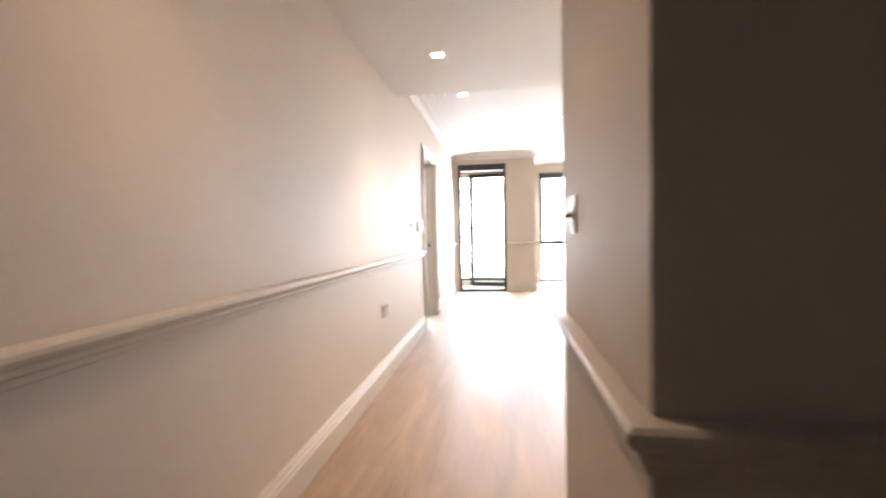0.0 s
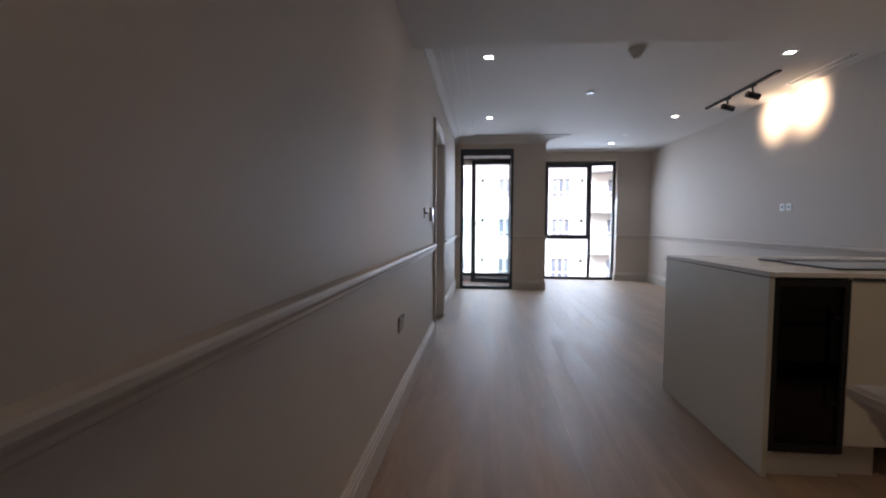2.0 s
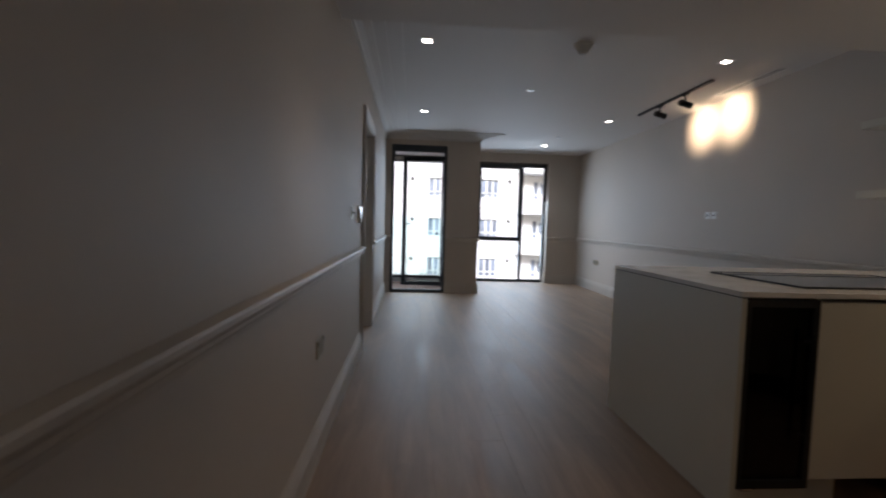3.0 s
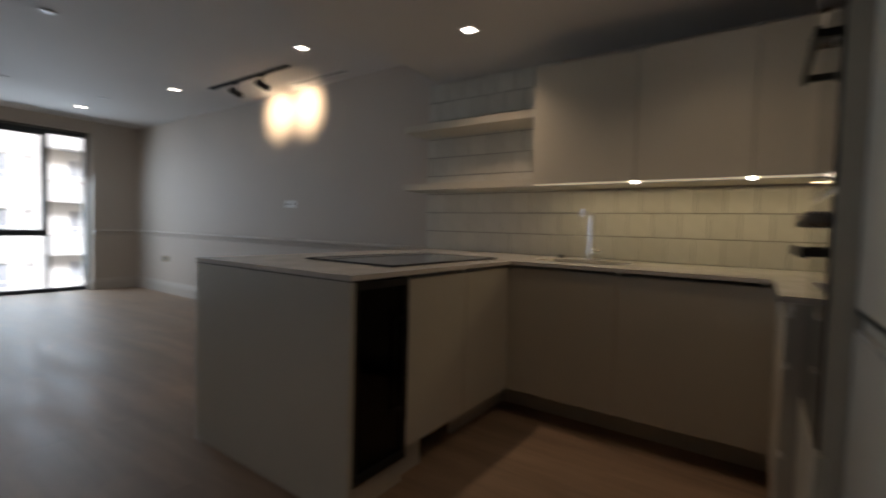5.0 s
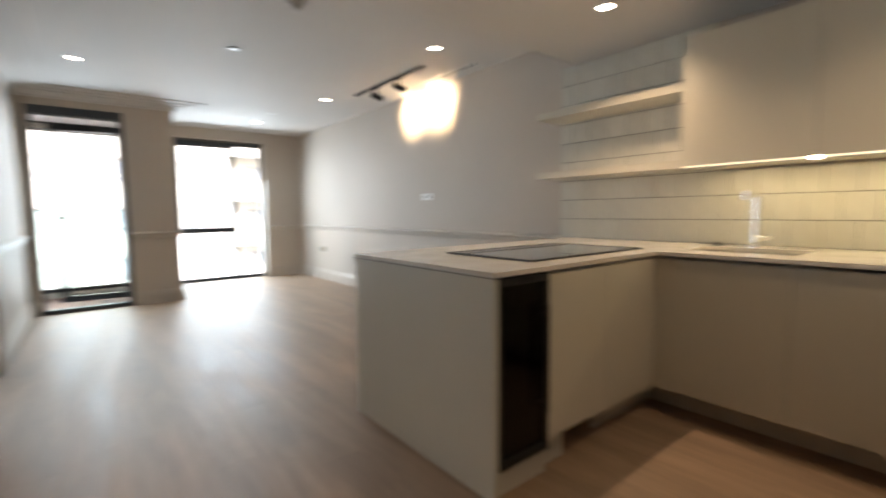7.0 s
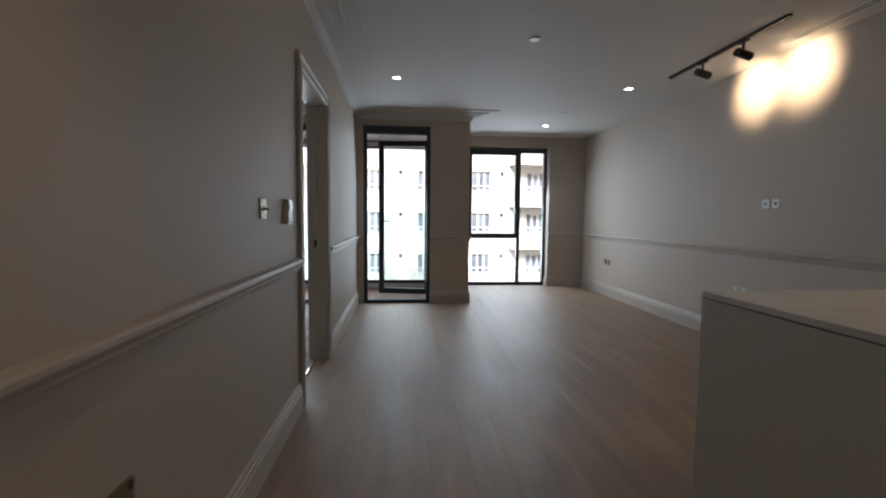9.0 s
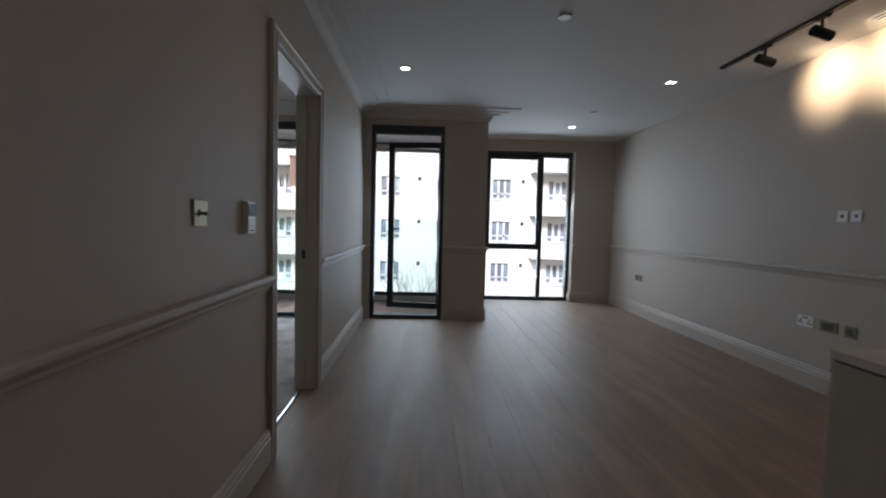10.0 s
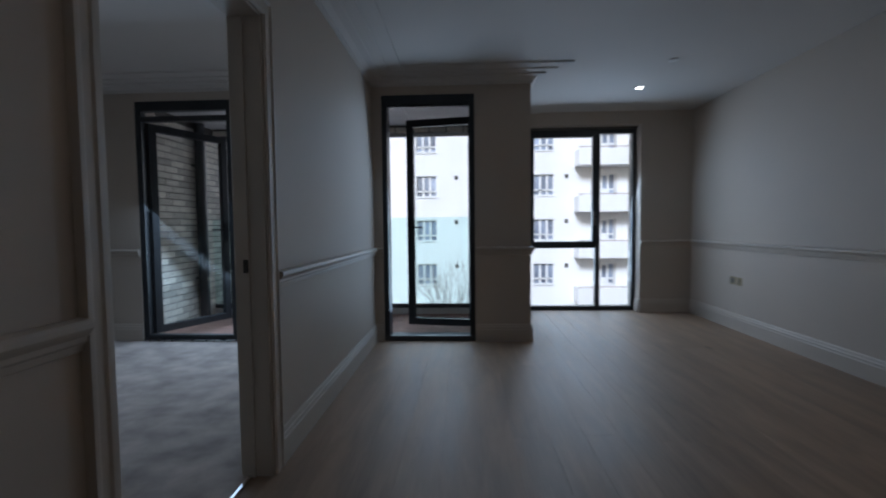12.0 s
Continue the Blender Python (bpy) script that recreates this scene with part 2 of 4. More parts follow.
ASPHALT = mat("asphalt", (0.05, 0.05, 0.052), 0.9, vary=0.15, scale=0.5, fine=0.2, fine_scale=60, bump=0.4)
BARK = mat("bark", (0.22, 0.19, 0.17), 0.9, vary=0.2, scale=6, bump=0.6)

# ---- mesh helpers ----


def box(bm, x0, x1, y0, y1, z0, z1, bevel=0.0):
    x0, x1, y0, y1, z0, z1 = min(x0, x1), max(x0, x1), min(y0, y1), max(y0, y1), min(z0, z1), max(z0, z1)
    v = [bm.verts.new(p) for p in ((x0, y0, z0), (x1, y0, z0), (x1, y1, z0), (x0, y1, z0), (x0, y0, z1), (x1, y0, z1), (x1, y1, z1), (x0, y1, z1))]
    f = [bm.faces.new([v[i] for i in q]) for q in ((3, 2, 1, 0), (4, 5, 6, 7), (0, 1, 5, 4), (1, 2, 6, 5), (2, 3, 7, 6), (3, 0, 4, 7))]
    if bevel:
        bmesh.ops.bevel(bm, geom=list({e for g in f for e in g.edges}), offset=bevel, segments=2, affect="EDGES", profile=0.6)
    return bm


def boxes(*rows, bevel=0.0):
    bm = bmesh.new()
    for r in rows:
        box(bm, *r, bevel=bevel)
    return bm


def rod(bm, a, b, r0, r1=None, sides=16):
    """A round bar from a to b, with its ends closed."""
    a, b = Vector(a), Vector(b)
    turn = (b - a).to_track_quat("Z", "Y").to_matrix().to_4x4()
    made = bmesh.ops.create_cone(bm, cap_ends=True, segments=sides, radius1=r0, radius2=r0 if r1 is None else r1, depth=(b - a).length)
    bmesh.ops.transform(bm, matrix=Matrix.Translation((a + b) / 2) @ turn, verts=made["verts"])
    return bm


def mesh_of(name, bm, material, smooth=False):
    me = bpy.data.meshes.new(name)
    bmesh.ops.recalc_face_normals(bm, faces=bm.faces)
    if smooth:
        for f in bm.faces:
            f.smooth = True
        for e in bm.edges:
            e.smooth = len(e.link_faces) == 2 and e.calc_face_angle(0) < radians(35)
    bm.to_mesh(me)
    bm.free()
    me.materials.append(material)
    return me


def part(name, bm, material, parent=None, label="", smooth=False, kind=""):
    ob = new(name, mesh_of(name, bm, material, smooth))
    ob.parent = parent
    return tagged(ob, label=label, kind=kind)


def base(name, label, category, at=(0, 0, 0), turn=0.0, group="", kind=""):
    """The Empty of a thing. Its parts are drawn in its own coordinates."""
    ob = new(name)
    ob.matrix_basis = pose(*at, 0, 0, turn)
    return tagged(ob, label, category, group, kind)


def structure(name, bm, material, label="", smooth=False):
    return part(name, bm, material, None, label, smooth, "structure")


def sweep(profile, path, side=1):
    """A moulding: the profile (distance from the wall, height) along a line of wall corners, mitred."""
    bm = bmesh.new()
    pts = [Vector(p) for p in path]
    rings = []
    for i, p in enumerate(pts):
        ns = []
        for a, b in ((i - 1, i), (i, i + 1)):
            if 0 <= a and b < len(pts):
                d = (pts[b] - pts[a]).normalized()
                ns.append(Vector((d.y, -d.x)) * side)
        n = ns[0] if len(ns) == 1 else (ns[0] + ns[1]) / (1 + ns[0].dot(ns[1]))
        rings.append([bm.verts.new((p.x + n.x * d, p.y + n.y * d, z)) for d, z in profile])
    for r, s in zip(rings, rings[1:]):
        for i in range(len(profile)):
            j = (i + 1) % len(profile)
            bm.faces.new((r[i], r[j], s[j], s[i]))
    bm.faces.new(rings[0]), bm.faces.new(rings[-1])
    return bm


# ---- the plan ----
XL, XR, YD, YB, XC = -0.575, 3.185, 8.60, 10.075, 0.948
DOOR0, DOOR1, DOOR_TOP = 5.295, 6.205, 2.064
PIER_X, PIER_Y0, PIER_Y1 = 0.515, 0.749, 1.570
BD0, BD1, BD_TOP = -0.486, 0.412, 2.397
W0, W1, W_TOP = 1.14, 2.548, 2.393
B0, B1 = -2.955, -0.95
YEND, XB = -1.6, -4.2

structure("wall_west", boxes((XL - 0.13, XL, YEND, DOOR0, 0, CEIL_LOW + 0.4), (XL - 0.13, XL, DOOR0, DOOR1, DOOR_TOP, CEIL + 0.2),
                             (XL - 0.13, XL, DOOR1, YD, 0, CEIL + 0.2)), WALL, "greige painted wall with a door opening")
structure("wall_balcony", boxes((XL - 0.13, BD0, YD, YD + 0.30, 0, CEIL + 0.2), (BD1, XC, YD, YD + 0.30, 0, CEIL + 0.2), (BD0, BD1, YD, YD + 0.30, BD_TOP, CEIL + 0.2)),
          WALL, "greige painted wall round the balcony door")
structure("wall_bay_side", boxes((0.53, XC, YD + 0.30, YB, 0, CEIL + 0.2)), WALL, "greige painted side wall of the window bay")
structure("wall_window", boxes((0.53, W0, YB, YB + 0.30, 0, CEIL + 0.2), (W1, XR + 0.2, YB, YB + 0.30, 0, CEIL + 0.2), (W0, W1, YB, YB + 0.30, W_TOP, CEIL + 0.2)),
          WALL, "greige painted wall round the tall window")
structure("wall_east", boxes((XR, XR + 0.2, PIER_Y0, YB, 0, CEIL + 0.2)), WALL, "long greige painted wall")
structure("wall_pier", boxes((PIER_X, 0.60, PIER_Y0, PIER_Y1, 0, CEIL_LOW), (0.60, XR, PIER_Y0, 1.0, 0, CEIL_LOW)), WALL, "greige painted wall between hall and kitchen")
structure("wall_lobby", boxes((XL, 2.2, YEND - 0.15, YEND, 0, CEIL_LOW), (2.2, 2.35, YEND - 0.15, PIER_Y0, 0, CEIL_LOW)), WALL, "plain greige lobby wall")
structure("wall_bedroom", boxes((XB, B0, YD, YD + 0.3, 0, CEIL + 0.2), (B1, XL - 0.13, YD, YD + 0.3, 0, CEIL + 0.2), (B0, B1, YD, YD + 0.3, BD_TOP, CEIL + 0.2),
                                (XB - 0.15, XB, 4.4, YD + 0.3, 0, CEIL + 0.2), (XB, XL - 0.13, 4.25, 4.4, 0, CEIL + 0.2)), WALL, "greige painted bedroom wall")
structure("ceiling", boxes((XL, XR, STEP_Y, YB, CEIL, CEIL + 0.2)), CEILING, "white living room ceiling")
structure("ceiling_low", boxes((XL, XR, YEND - 0.15, STEP_Y, CEIL_LOW, CEIL + 0.2)), CEILING, "lower white ceiling over hall and kitchen")
structure("ceiling_bedroom", boxes((XB, XL - 0.13, 4.4, YD, CEIL, CEIL + 0.2)), CEILING, "white bedroom ceiling")
floor = structure("floor", boxes((XL, XR + 0.2, YEND - 0.15, YD, -0.25, -0.012), (XC - 0.3, XR + 0.2, YD, YB + 0.3, -0.25, -0.012)), GAP, "light oak boarded floor")
structure("floor_bedroom", boxes((XB, XL - 0.0, 4.25, YD + 0.05, -0.25, -0.012)), GAP, "bedroom subfloor")

RAIL = [(d, z - 0.032) for d, z in ((0, 0.880), (0.010, 0.884), (0.014, 0.900), (0.020, 0.906), (0.022, 0.918), (0.034, 0.930), (0.040, 0.938), (0.040, 0.950), (0.034, 0.957), (0, 0.960))]
SKIRT = [(0, 0), (0.020, 0), (0.020, 0.118), (0.016, 0.124), (0.016, 0.140), (0.011, 0.148), (0.009, 0.162), (0.004, 0.172), (0, 0.172)]
ARCH_N, ARCH_F = DOOR0 - 0.079, DOOR1 + 0.079


def trims(name, profile, gap=0.0, pier=None):
    rows = [([(XL, YEND), (XL, ARCH_N)], 1), ([(XL, ARCH_F), (XL, YD), (BD0 - gap, YD)], 1),
            ([(BD1 + gap, YD), (XC, YD), (XC, YB), (W0, YB)], 1), ([(W1, YB), (XR, YB), (XR, 4.14)], 1),
            ([(0.600, PIER_Y1), (PIER_X, PIER_Y1), (PIER_X, PIER_Y0), (2.2, PIER_Y0)], 1)]
    for path, side in rows:
        structure(name, sweep((pier or profile) if path[-1][0] == 2.2 else profile, path, side), TRIM, "painted moulding along the wall", smooth=False)


trims("dado_rail", RAIL, 0.0, [(d, z - 0.053) for d, z in RAIL])
trims("baseboard", SKIRT, 0.0)
structure("dado_rail", sweep(RAIL, [(XB, YD), (B0, YD)], 1), TRIM, "painted moulding along the wall")
structure("baseboard", sweep(SKIRT, [(XB, YD), (B0, YD)], 1), TRIM, "painted moulding along the wall")
structure("baseboard", sweep(SKIRT, [(W1, YB + 0.135), (W1, YB)], 1), TRIM, "painted moulding along the wall")
C = CEIL
CORNICE = [(0, C), (0, C - 0.085), (0.018, C - 0.085), (0.022, C - 0.060), (0.060, C - 0.036), (0.120, C - 0.034), (0.124, C - 0.023), (0.210, C - 0.022),
           (0.214, C - 0.012), (0.330, C - 0.011), (0.335, C)]
structure("cornice", sweep(CORNICE, [(XL, STEP_Y), (XL, YD), (XC, YD), (XC, YB - 0.001)], 1), CEILING, "stepped white plaster cornice")
structure("cornice", sweep(CORNICE, [(XB, YD), (XL - 0.13, YD)], 1), CEILING, "stepped white plaster cornice")

# door lining and architraves
bm = bmesh.new()
for y0, y1 in ((DOOR0, DOOR0 + 0.018), (DOOR1 - 0.018, DOOR1)):
    box(bm, XL - 0.135, XL + 0.005, y0, y1, 0, DOOR_TOP - 0.001)
box(bm, XL - 0.135, XL + 0.005, DOOR0 + 0.018, DOOR1 - 0.018, DOOR_TOP - 0.018, DOOR_TOP - 0.001)
box(bm, XL - 0.10, XL - 0.07, DOOR0 + 0.018, DOOR0 + 0.030, 0, DOOR_TOP - 0.02)
box(bm, XL - 0.10, XL - 0.07, DOOR1 - 0.030, DOOR1 - 0.018, 0, DOOR_TOP - 0.02)
lining = structure("door_1", bm, TRIM, "white painted door lining, no leaf in view")
ARCHI = [(0, 0), (0.012, 0), (0.020, 0.010), (0.020, 0.030), (0.015, 0.036), (0.015, 0.060), (0.022, 0.070), (0.022, 0.082), (0, 0.085)]


def architrave(x, side):
    """Round the opening: the profile's width goes outwards, its depth off the wall."""
    bm = bmesh.new()
    y0, y1, z1 = DOOR0 + 0.006, DOOR1 - 0.006, DOOR_TOP - 0.006
    rings = [[bm.verts.new((x + side * d, y0 - w, 0)) for d, w in ARCHI], [bm.verts.new((x + side * d, y0 - w, z1 + w)) for d, w in ARCHI],
             [bm.verts.new((x + side * d, y1 + w, z1 + w)) for d, w in ARCHI], [bm.verts.new((x + side * d, y1 + w, 0)) for d, w in ARCHI]]
    for r, s in zip(rings, rings[1:]):
        for i in range(len(ARCHI)):
            j = (i + 1) % len(ARCHI)
            bm.faces.new((r[i], r[j], s[j], s[i]))
    bm.faces.new(rings[0]), bm.faces.new(rings[-1])
    return bm


part("architrave", architrave(XL + 0.002, 1), TRIM, lining)
part("architrave", architrave(XL - 0.132, -1), TRIM, lining)
part("strike_plate", boxes((XL - 0.095, XL - 0.072, DOOR1 - 0.0325, DOOR1 - 0.0301, 0.93, 0.99)), DARKPART, lining, "small dark strike plate")
part("threshold_strip", boxes((XL - 0.098, XL - 0.084, DOOR0 + 0.02, DOOR1 - 0.02, -0.010, 0.012), bevel=0.002), CHROME, lining, "thin polished metal threshold strip")

bm = bmesh.new()
random.seed(4)
nx, ny = 34, 42
grid = [[bm.verts.new((XB + (XL - 0.099 - XB) * i / nx, 4.4 + (YD - 4.4) * j / ny, -0.001 + 0.004 * min(1, (nx - i) / 3) * noise.noise(Vector((i * 0.35, j * 0.35, 0))))) for j in range(ny + 1)] for i in range(nx + 1)]
for i in range(nx):
    for j in range(ny):
        bm.faces.new((grid[i][j], grid[i + 1][j], grid[i + 1][j + 1], grid[i][j + 1]))
carpet = part("carpet", bm, CARPET, None, "grey-beige cut pile carpet with trodden patches", smooth=True, kind="stuff")
carpet["category"] = "carpet"


# ---- windows and glazed doors ----
def frame_bars(x0, x1, z0, z1, y0, y1, t, head=0.0):
    h = head or t
    return boxes((x0, x0 + t, y0, y1, z0, z1), (x1 - t, x1, y0, y1, z0, z1), (x0 + t, x1 - t, y0, y1, z0, z0 + t), (x0 + t, x1 - t, y0, y1, z1 - h, z1), bevel=0.003)


def pane(name, x0, x1, z0, z1, y, material, parent):
    ob = part(name, boxes((x0, x1, y - 0.008, y + 0.008, z0, z1)), material, parent, "clear glass pane")
    ob.visible_shadow = False
    return ob


def glazed_leaf(parent, width, z0, z1, side):
    """An open leaf, hinged at its own origin and running along +x * side."""
    t = 0.074
    xs = sorted((0.0, width * side))
    leaf = part("door_leaf", frame_bars(xs[0], xs[1], z0, z1, -0.03, 0.03, t), FRAME, parent, "open anthracite-framed glazed door leaf")
    pane("door_pane", xs[0] + t, xs[1] - t, z0 + t, z1 - t, 0, GLASS, leaf)
    hx = width * side - 0.03 * side
    bm = boxes((hx - 0.014, hx + 0.014, -0.040, -0.030, 0.98, 1.20))
    rod(bm, (hx, -0.03, 1.12), (hx, -0.075, 1.12), 0.009)
    rod(bm, (hx, -0.072, 1.12), (hx - 0.12 * side, -0.072, 1.12), 0.009)
    rod(bm, (hx, 0.03, 1.12), (hx, 0.075, 1.12), 0.009)
    rod(bm, (hx, 0.072, 1.12), (hx - 0.12 * side, 0.072, 1.12), 0.009)
    part("door_handle", bm, BLACKMAT, leaf, "black lever handle", smooth=True)
    for z in (0.25, 1.15, 2.0):
        part("hinge", rod(bmesh.new(), (0, 0.036, z), (0, 0.036, z + 0.10), 0.011), BLACKMAT, leaf, smooth=True)
    return leaf


door_2 = structure("door_2", frame_bars(BD0, BD1, 0.0, BD_TOP, YD + 0.005, YD + 0.075, 0.050, 0.095), FRAME, "anthracite frame of the balcony door")
part("head_panel", boxes((BD0 + 0.05, BD1 - 0.05, YD + 0.02, YD + 0.06, BD_TOP - 0.110, BD_TOP - 0.0955)), FRAME, door_2)
part("jamb_lining", boxes((BD0 + 0.001, BD0 + 0.028, YD + 0.076, YD + 0.315, 0.0, BD_TOP - 0.001), (BD1 - 0.028, BD1 - 0.001, YD + 0.076, YD + 0.315, 0.0, BD_TOP - 0.001),
                           (BD0 + 0.028, BD1 - 0.028, YD + 0.076, YD + 0.315, BD_TOP - 0.030, BD_TOP - 0.001), (BD0 + 0.028, BD1 - 0.028, YD + 0.076, YD + 0.315, -0.02, 0.012)), FRAME, door_2)
leaf = glazed_leaf(door_2, 0.750, 0.055, 2.275, -1)
leaf.matrix_basis = pose(BD1 + 0.020, YD + 0.42, 0, 0, 0, -9.5)

door_3 = structure("door_3", frame_bars(B0, B1, 0.0, BD_TOP, YD + 0.005, YD + 0.075, 0.056, 0.095), FRAME, "anthracite frame of the bedroom balcony door")
part("mullion", boxes((-2.030, -1.950, YD + 0.005, YD + 0.075, 0.0565, BD_TOP - 0.0955), bevel=0.003), FRAME, door_3)
part("transom", boxes((B0 + 0.056, -2.031, YD + 0.005, YD + 0.075, 2.20, 2.25), bevel=0.003), FRAME, door_3)
pane("door_pane", -1.949, B1 - 0.056, 0.0565, BD_TOP - 0.0955, YD + 0.04, GLASS, door_3)
leaf = glazed_leaf(door_3, 0.88, 0.055, 2.20, 1)
leaf.matrix_basis = pose(B0 + 0.06, YD + 0.085, 0, 0, 0, 65)
part("threshold_strip", boxes((B0 + 0.02, B1 - 0.02, YD - 0.05, YD + 0.003, 0.0, 0.014), bevel=0.003), STEEL, door_3, "pale metal threshold strip")

YW = YB + 0.15
window_1 = structure("window_1", frame_bars(W0, W1, 0.005, W_TOP, YW, YW + 0.07, 0.048, 0.080), FRAME, "anthracite frame of the tall window")
part("mullion", boxes((2.029, 2.087, YW, YW + 0.07, 0.054, W_TOP - 0.081), bevel=0.003), FRAME, window_1)
part("transom", boxes((W0 + 0.049, 2.028, YW, YW + 0.07, 0.825, 0.872), bevel=0.003), FRAME, window_1)
sash = part("window_sash", frame_bars(W0 + 0.049, 2.028, 0.873, W_TOP - 0.081, YW - 0.012, YW + 0.05, 0.040), FRAME, window_1)
pane("window_pane", W0 + 0.09, 1.987, 0.914, W_TOP - 0.121, YW + 0.02, GLASS, sash)
pane("window_pane", W0 + 0.049, 2.028, 0.054, 0.824, YW + 0.035, GLASS, window_1)
pane("window_pane", 2.088, W1 - 0.049, 0.054, W_TOP - 0.081, YW + 0.035, GLASS, window_1)
part("window_handle", boxes((2.008, 2.022, YW - 0.022, YW - 0.012, 1.20, 1.30), (2.009, 2.021, YW - 0.05, YW - 0.022, 1.23, 1.245), (2.009, 2.021, YW - 0.05, YW - 0.04, 1.12, 1.245)), CHROME, window_1, "small chrome handle")
part("window_sill", boxes((W0, W1, YW - 0.012, YW + 0.07, -0.01, 0.004)), FRAME, window_1)


# ---- kitchen ----
PX, PY0, PY1 = 1.148, 2.925, 4.035
CT = 0.915


def slab(cells_x, cells_y, inside, z0, z1):
    """One slab on a grid of cells, with walls only where a cell has no neighbour."""
    bm = bmesh.new()
    vs = {}

    def v(i, j, z):
        if (i, j, z) not in vs:
            vs[i, j, z] = bm.verts.new((cells_x[i], cells_y[j], z))
        return vs[i, j, z]

    nx_, ny_ = len(cells_x) - 1, len(cells_y) - 1
    on = {(i, j) for i in range(nx_) for j in range(ny_) if inside((cells_x[i] + cells_x[i + 1]) / 2, (cells_y[j] + cells_y[j + 1]) / 2)}
    for i, j in on:
        for z in (z0, z1):
            bm.faces.new([v(i, j, z), v(i + 1, j, z), v(i + 1, j + 1, z), v(i, j + 1, z)])
        for di, dj, a, b in ((-1, 0, (i, j), (i, j + 1)), (1, 0, (i + 1, j), (i + 1, j + 1)), (0, -1, (i, j), (i + 1, j)), (0, 1, (i, j + 1), (i + 1, j + 1))):
            if (i + di, j + dj) not in on:
                bm.faces.new([v(*a, z0), v(*b, z0), v(*b, z1), v(*a, z1)])
    return bm


def worktop():
    """U-shaped slab with a cut-out for the sink."""
    fx, ry, sx0, sx1, sy0, sy1 = 2.395, 1.690, 2.60, 2.95, 2.36, 2.87

    def inside(x, y):
        if sx0 < x < sx1 and sy0 < y < sy1:
            return False
        return y > PY0 or (x > fx) or (y < ry and x > 1.762)
    return slab([PX, 1.762, fx, sx0, sx1, XR - 0.002], [1.002, ry, sy0, sy1, PY0, PY1], inside, CT - 0.020, CT)


top = part("worktop", worktop(), STONE, None, "pale quartz kitchen worktop with a thin edge and a cut-out sink")
top["category"] = "worktop"

SX0, SX1, SY0, SY1 = 2.60, 2.95, 2.36, 2.87
bm = boxes((SX0 - 0.005, SX1 + 0.005, SY0 - 0.005, SY1 + 0.005, 0.715, 0.720), (SX0 - 0.005, SX0, SY0 - 0.005, SY1 + 0.005, 0.72, 0.894), (SX1, SX1 + 0.005, SY0 - 0.005, SY1 + 0.005, 0.72, 0.894),
           (SX0, SX1, SY0 - 0.005, SY0, 0.72, 0.894), (SX0, SX1, SY1, SY1 + 0.005, 0.72, 0.894))
sink = base("sink", "undermounted steel sink bowl below a pale worktop", "sink", (2.775, 2.615, 0.715))
part("bowl", bm, STEEL, sink).matrix_basis = Matrix.Translation((-2.775, -2.615, -0.715))
part("drain", rod(bmesh.new(), (0, 0, 0.004), (0, 0, 0.010), 0.045, sides=24), CHROME, sink, smooth=True)

tap = base("kitchen_tap", "tall chrome mixer tap with a swan neck beside the sink", "tap", (3.03, 2.656, CT))
bm = bmesh.new()
rod(bm, (0, 0, 0), (0, 0, 0.012), 0.028), rod(bm, (0, 0, 0.012), (0, 0, 0.30), 0.014)
part("neck", bm, CHROME, tap, smooth=True)
bm = bmesh.new()
rod(bm, (0.010, 0, 0.295), (-0.19, 0, 0.315), 0.012), rod(bm, (-0.185, 0, 0.32), (-0.185, 0, 0.275), 0.012)
part("spout", bm, CHROME, tap, smooth=True)
bm = bmesh.new()
rod(bm, (0, -0.012, 0.055), (0, -0.055, 0.055), 0.016), rod(bm, (0, -0.05, 0.055), (-0.01, -0.075, 0.062), 0.006)
part("lever", bm, CHROME, tap, smooth=True)
bm = bmesh.new()
rod(bm, (0, 0, 0), (0, 0, 0.006), 0.030, sides=24), rod(bm, (0, 0, 0.006), (0, 0, 0.022), 0.022, 0.018, sides=24)
knob = part("waste_knob", bm, DARKPART, None, "black pop-up waste knob on the worktop", smooth=True)
knob.matrix_basis, knob["category"] = pose(3.02, 2.851, CT), "knob"

hob = base("induction_hob", "black glass induction hob with an extractor strip set in the worktop", "hob", (1.985, 3.352, CT))
part("glass_top", boxes((-0.46, 0.48, -0.29, 0.175, 0.0005, 0.007), bevel=0.002), BLACK, hob)
part("extractor_strip", boxes((-0.46, 0.48, 0.185, 0.29, 0.0005, 0.007), bevel=0.002), BLACK, hob)
part("trim", boxes((-0.466, 0.486, -0.296, -0.290, 0.0005, 0.009), (-0.466, 0.486, 0.290, 0.296, 0.0005, 0.009), (-0.466, -0.46, -0.29, 0.29, 0.0005, 0.009),
                   (0.48, 0.486, -0.29, 0.29, 0.0005, 0.009), (-0.46, 0.48, 0.175, 0.185, 0.0005, 0.009)), BLACKMAT, hob)
part("control_mark", boxes((-0.37, -0.33, -0.28, -0.272, 0.0071, 0.0075)), WHITEPL, hob)


def slab_door(parent, u0, u1, z0, z1, at, axis, name="door"):
    """A flat handleless front 20 mm thick, in front of the plane "at"; axis "x": faces -x, "y-": faces -y, "y+": faces +y."""
    g = 0.0015
    if axis == "x":
        r = (at - 0.020, at, u0 + g, u1 - g, z0 + g, z1 - g)
    elif axis == "y-":
        r = (u0 + g, u1 - g, at - 0.020, at, z0 + g, z1 - g)
    else:
        r = (u0 + g, u1 - g, at, at + 0.020, z0 + g, z1 - g)
    ob = part(name, boxes(r, bevel=0.0018), FRONT, parent)
    return ob


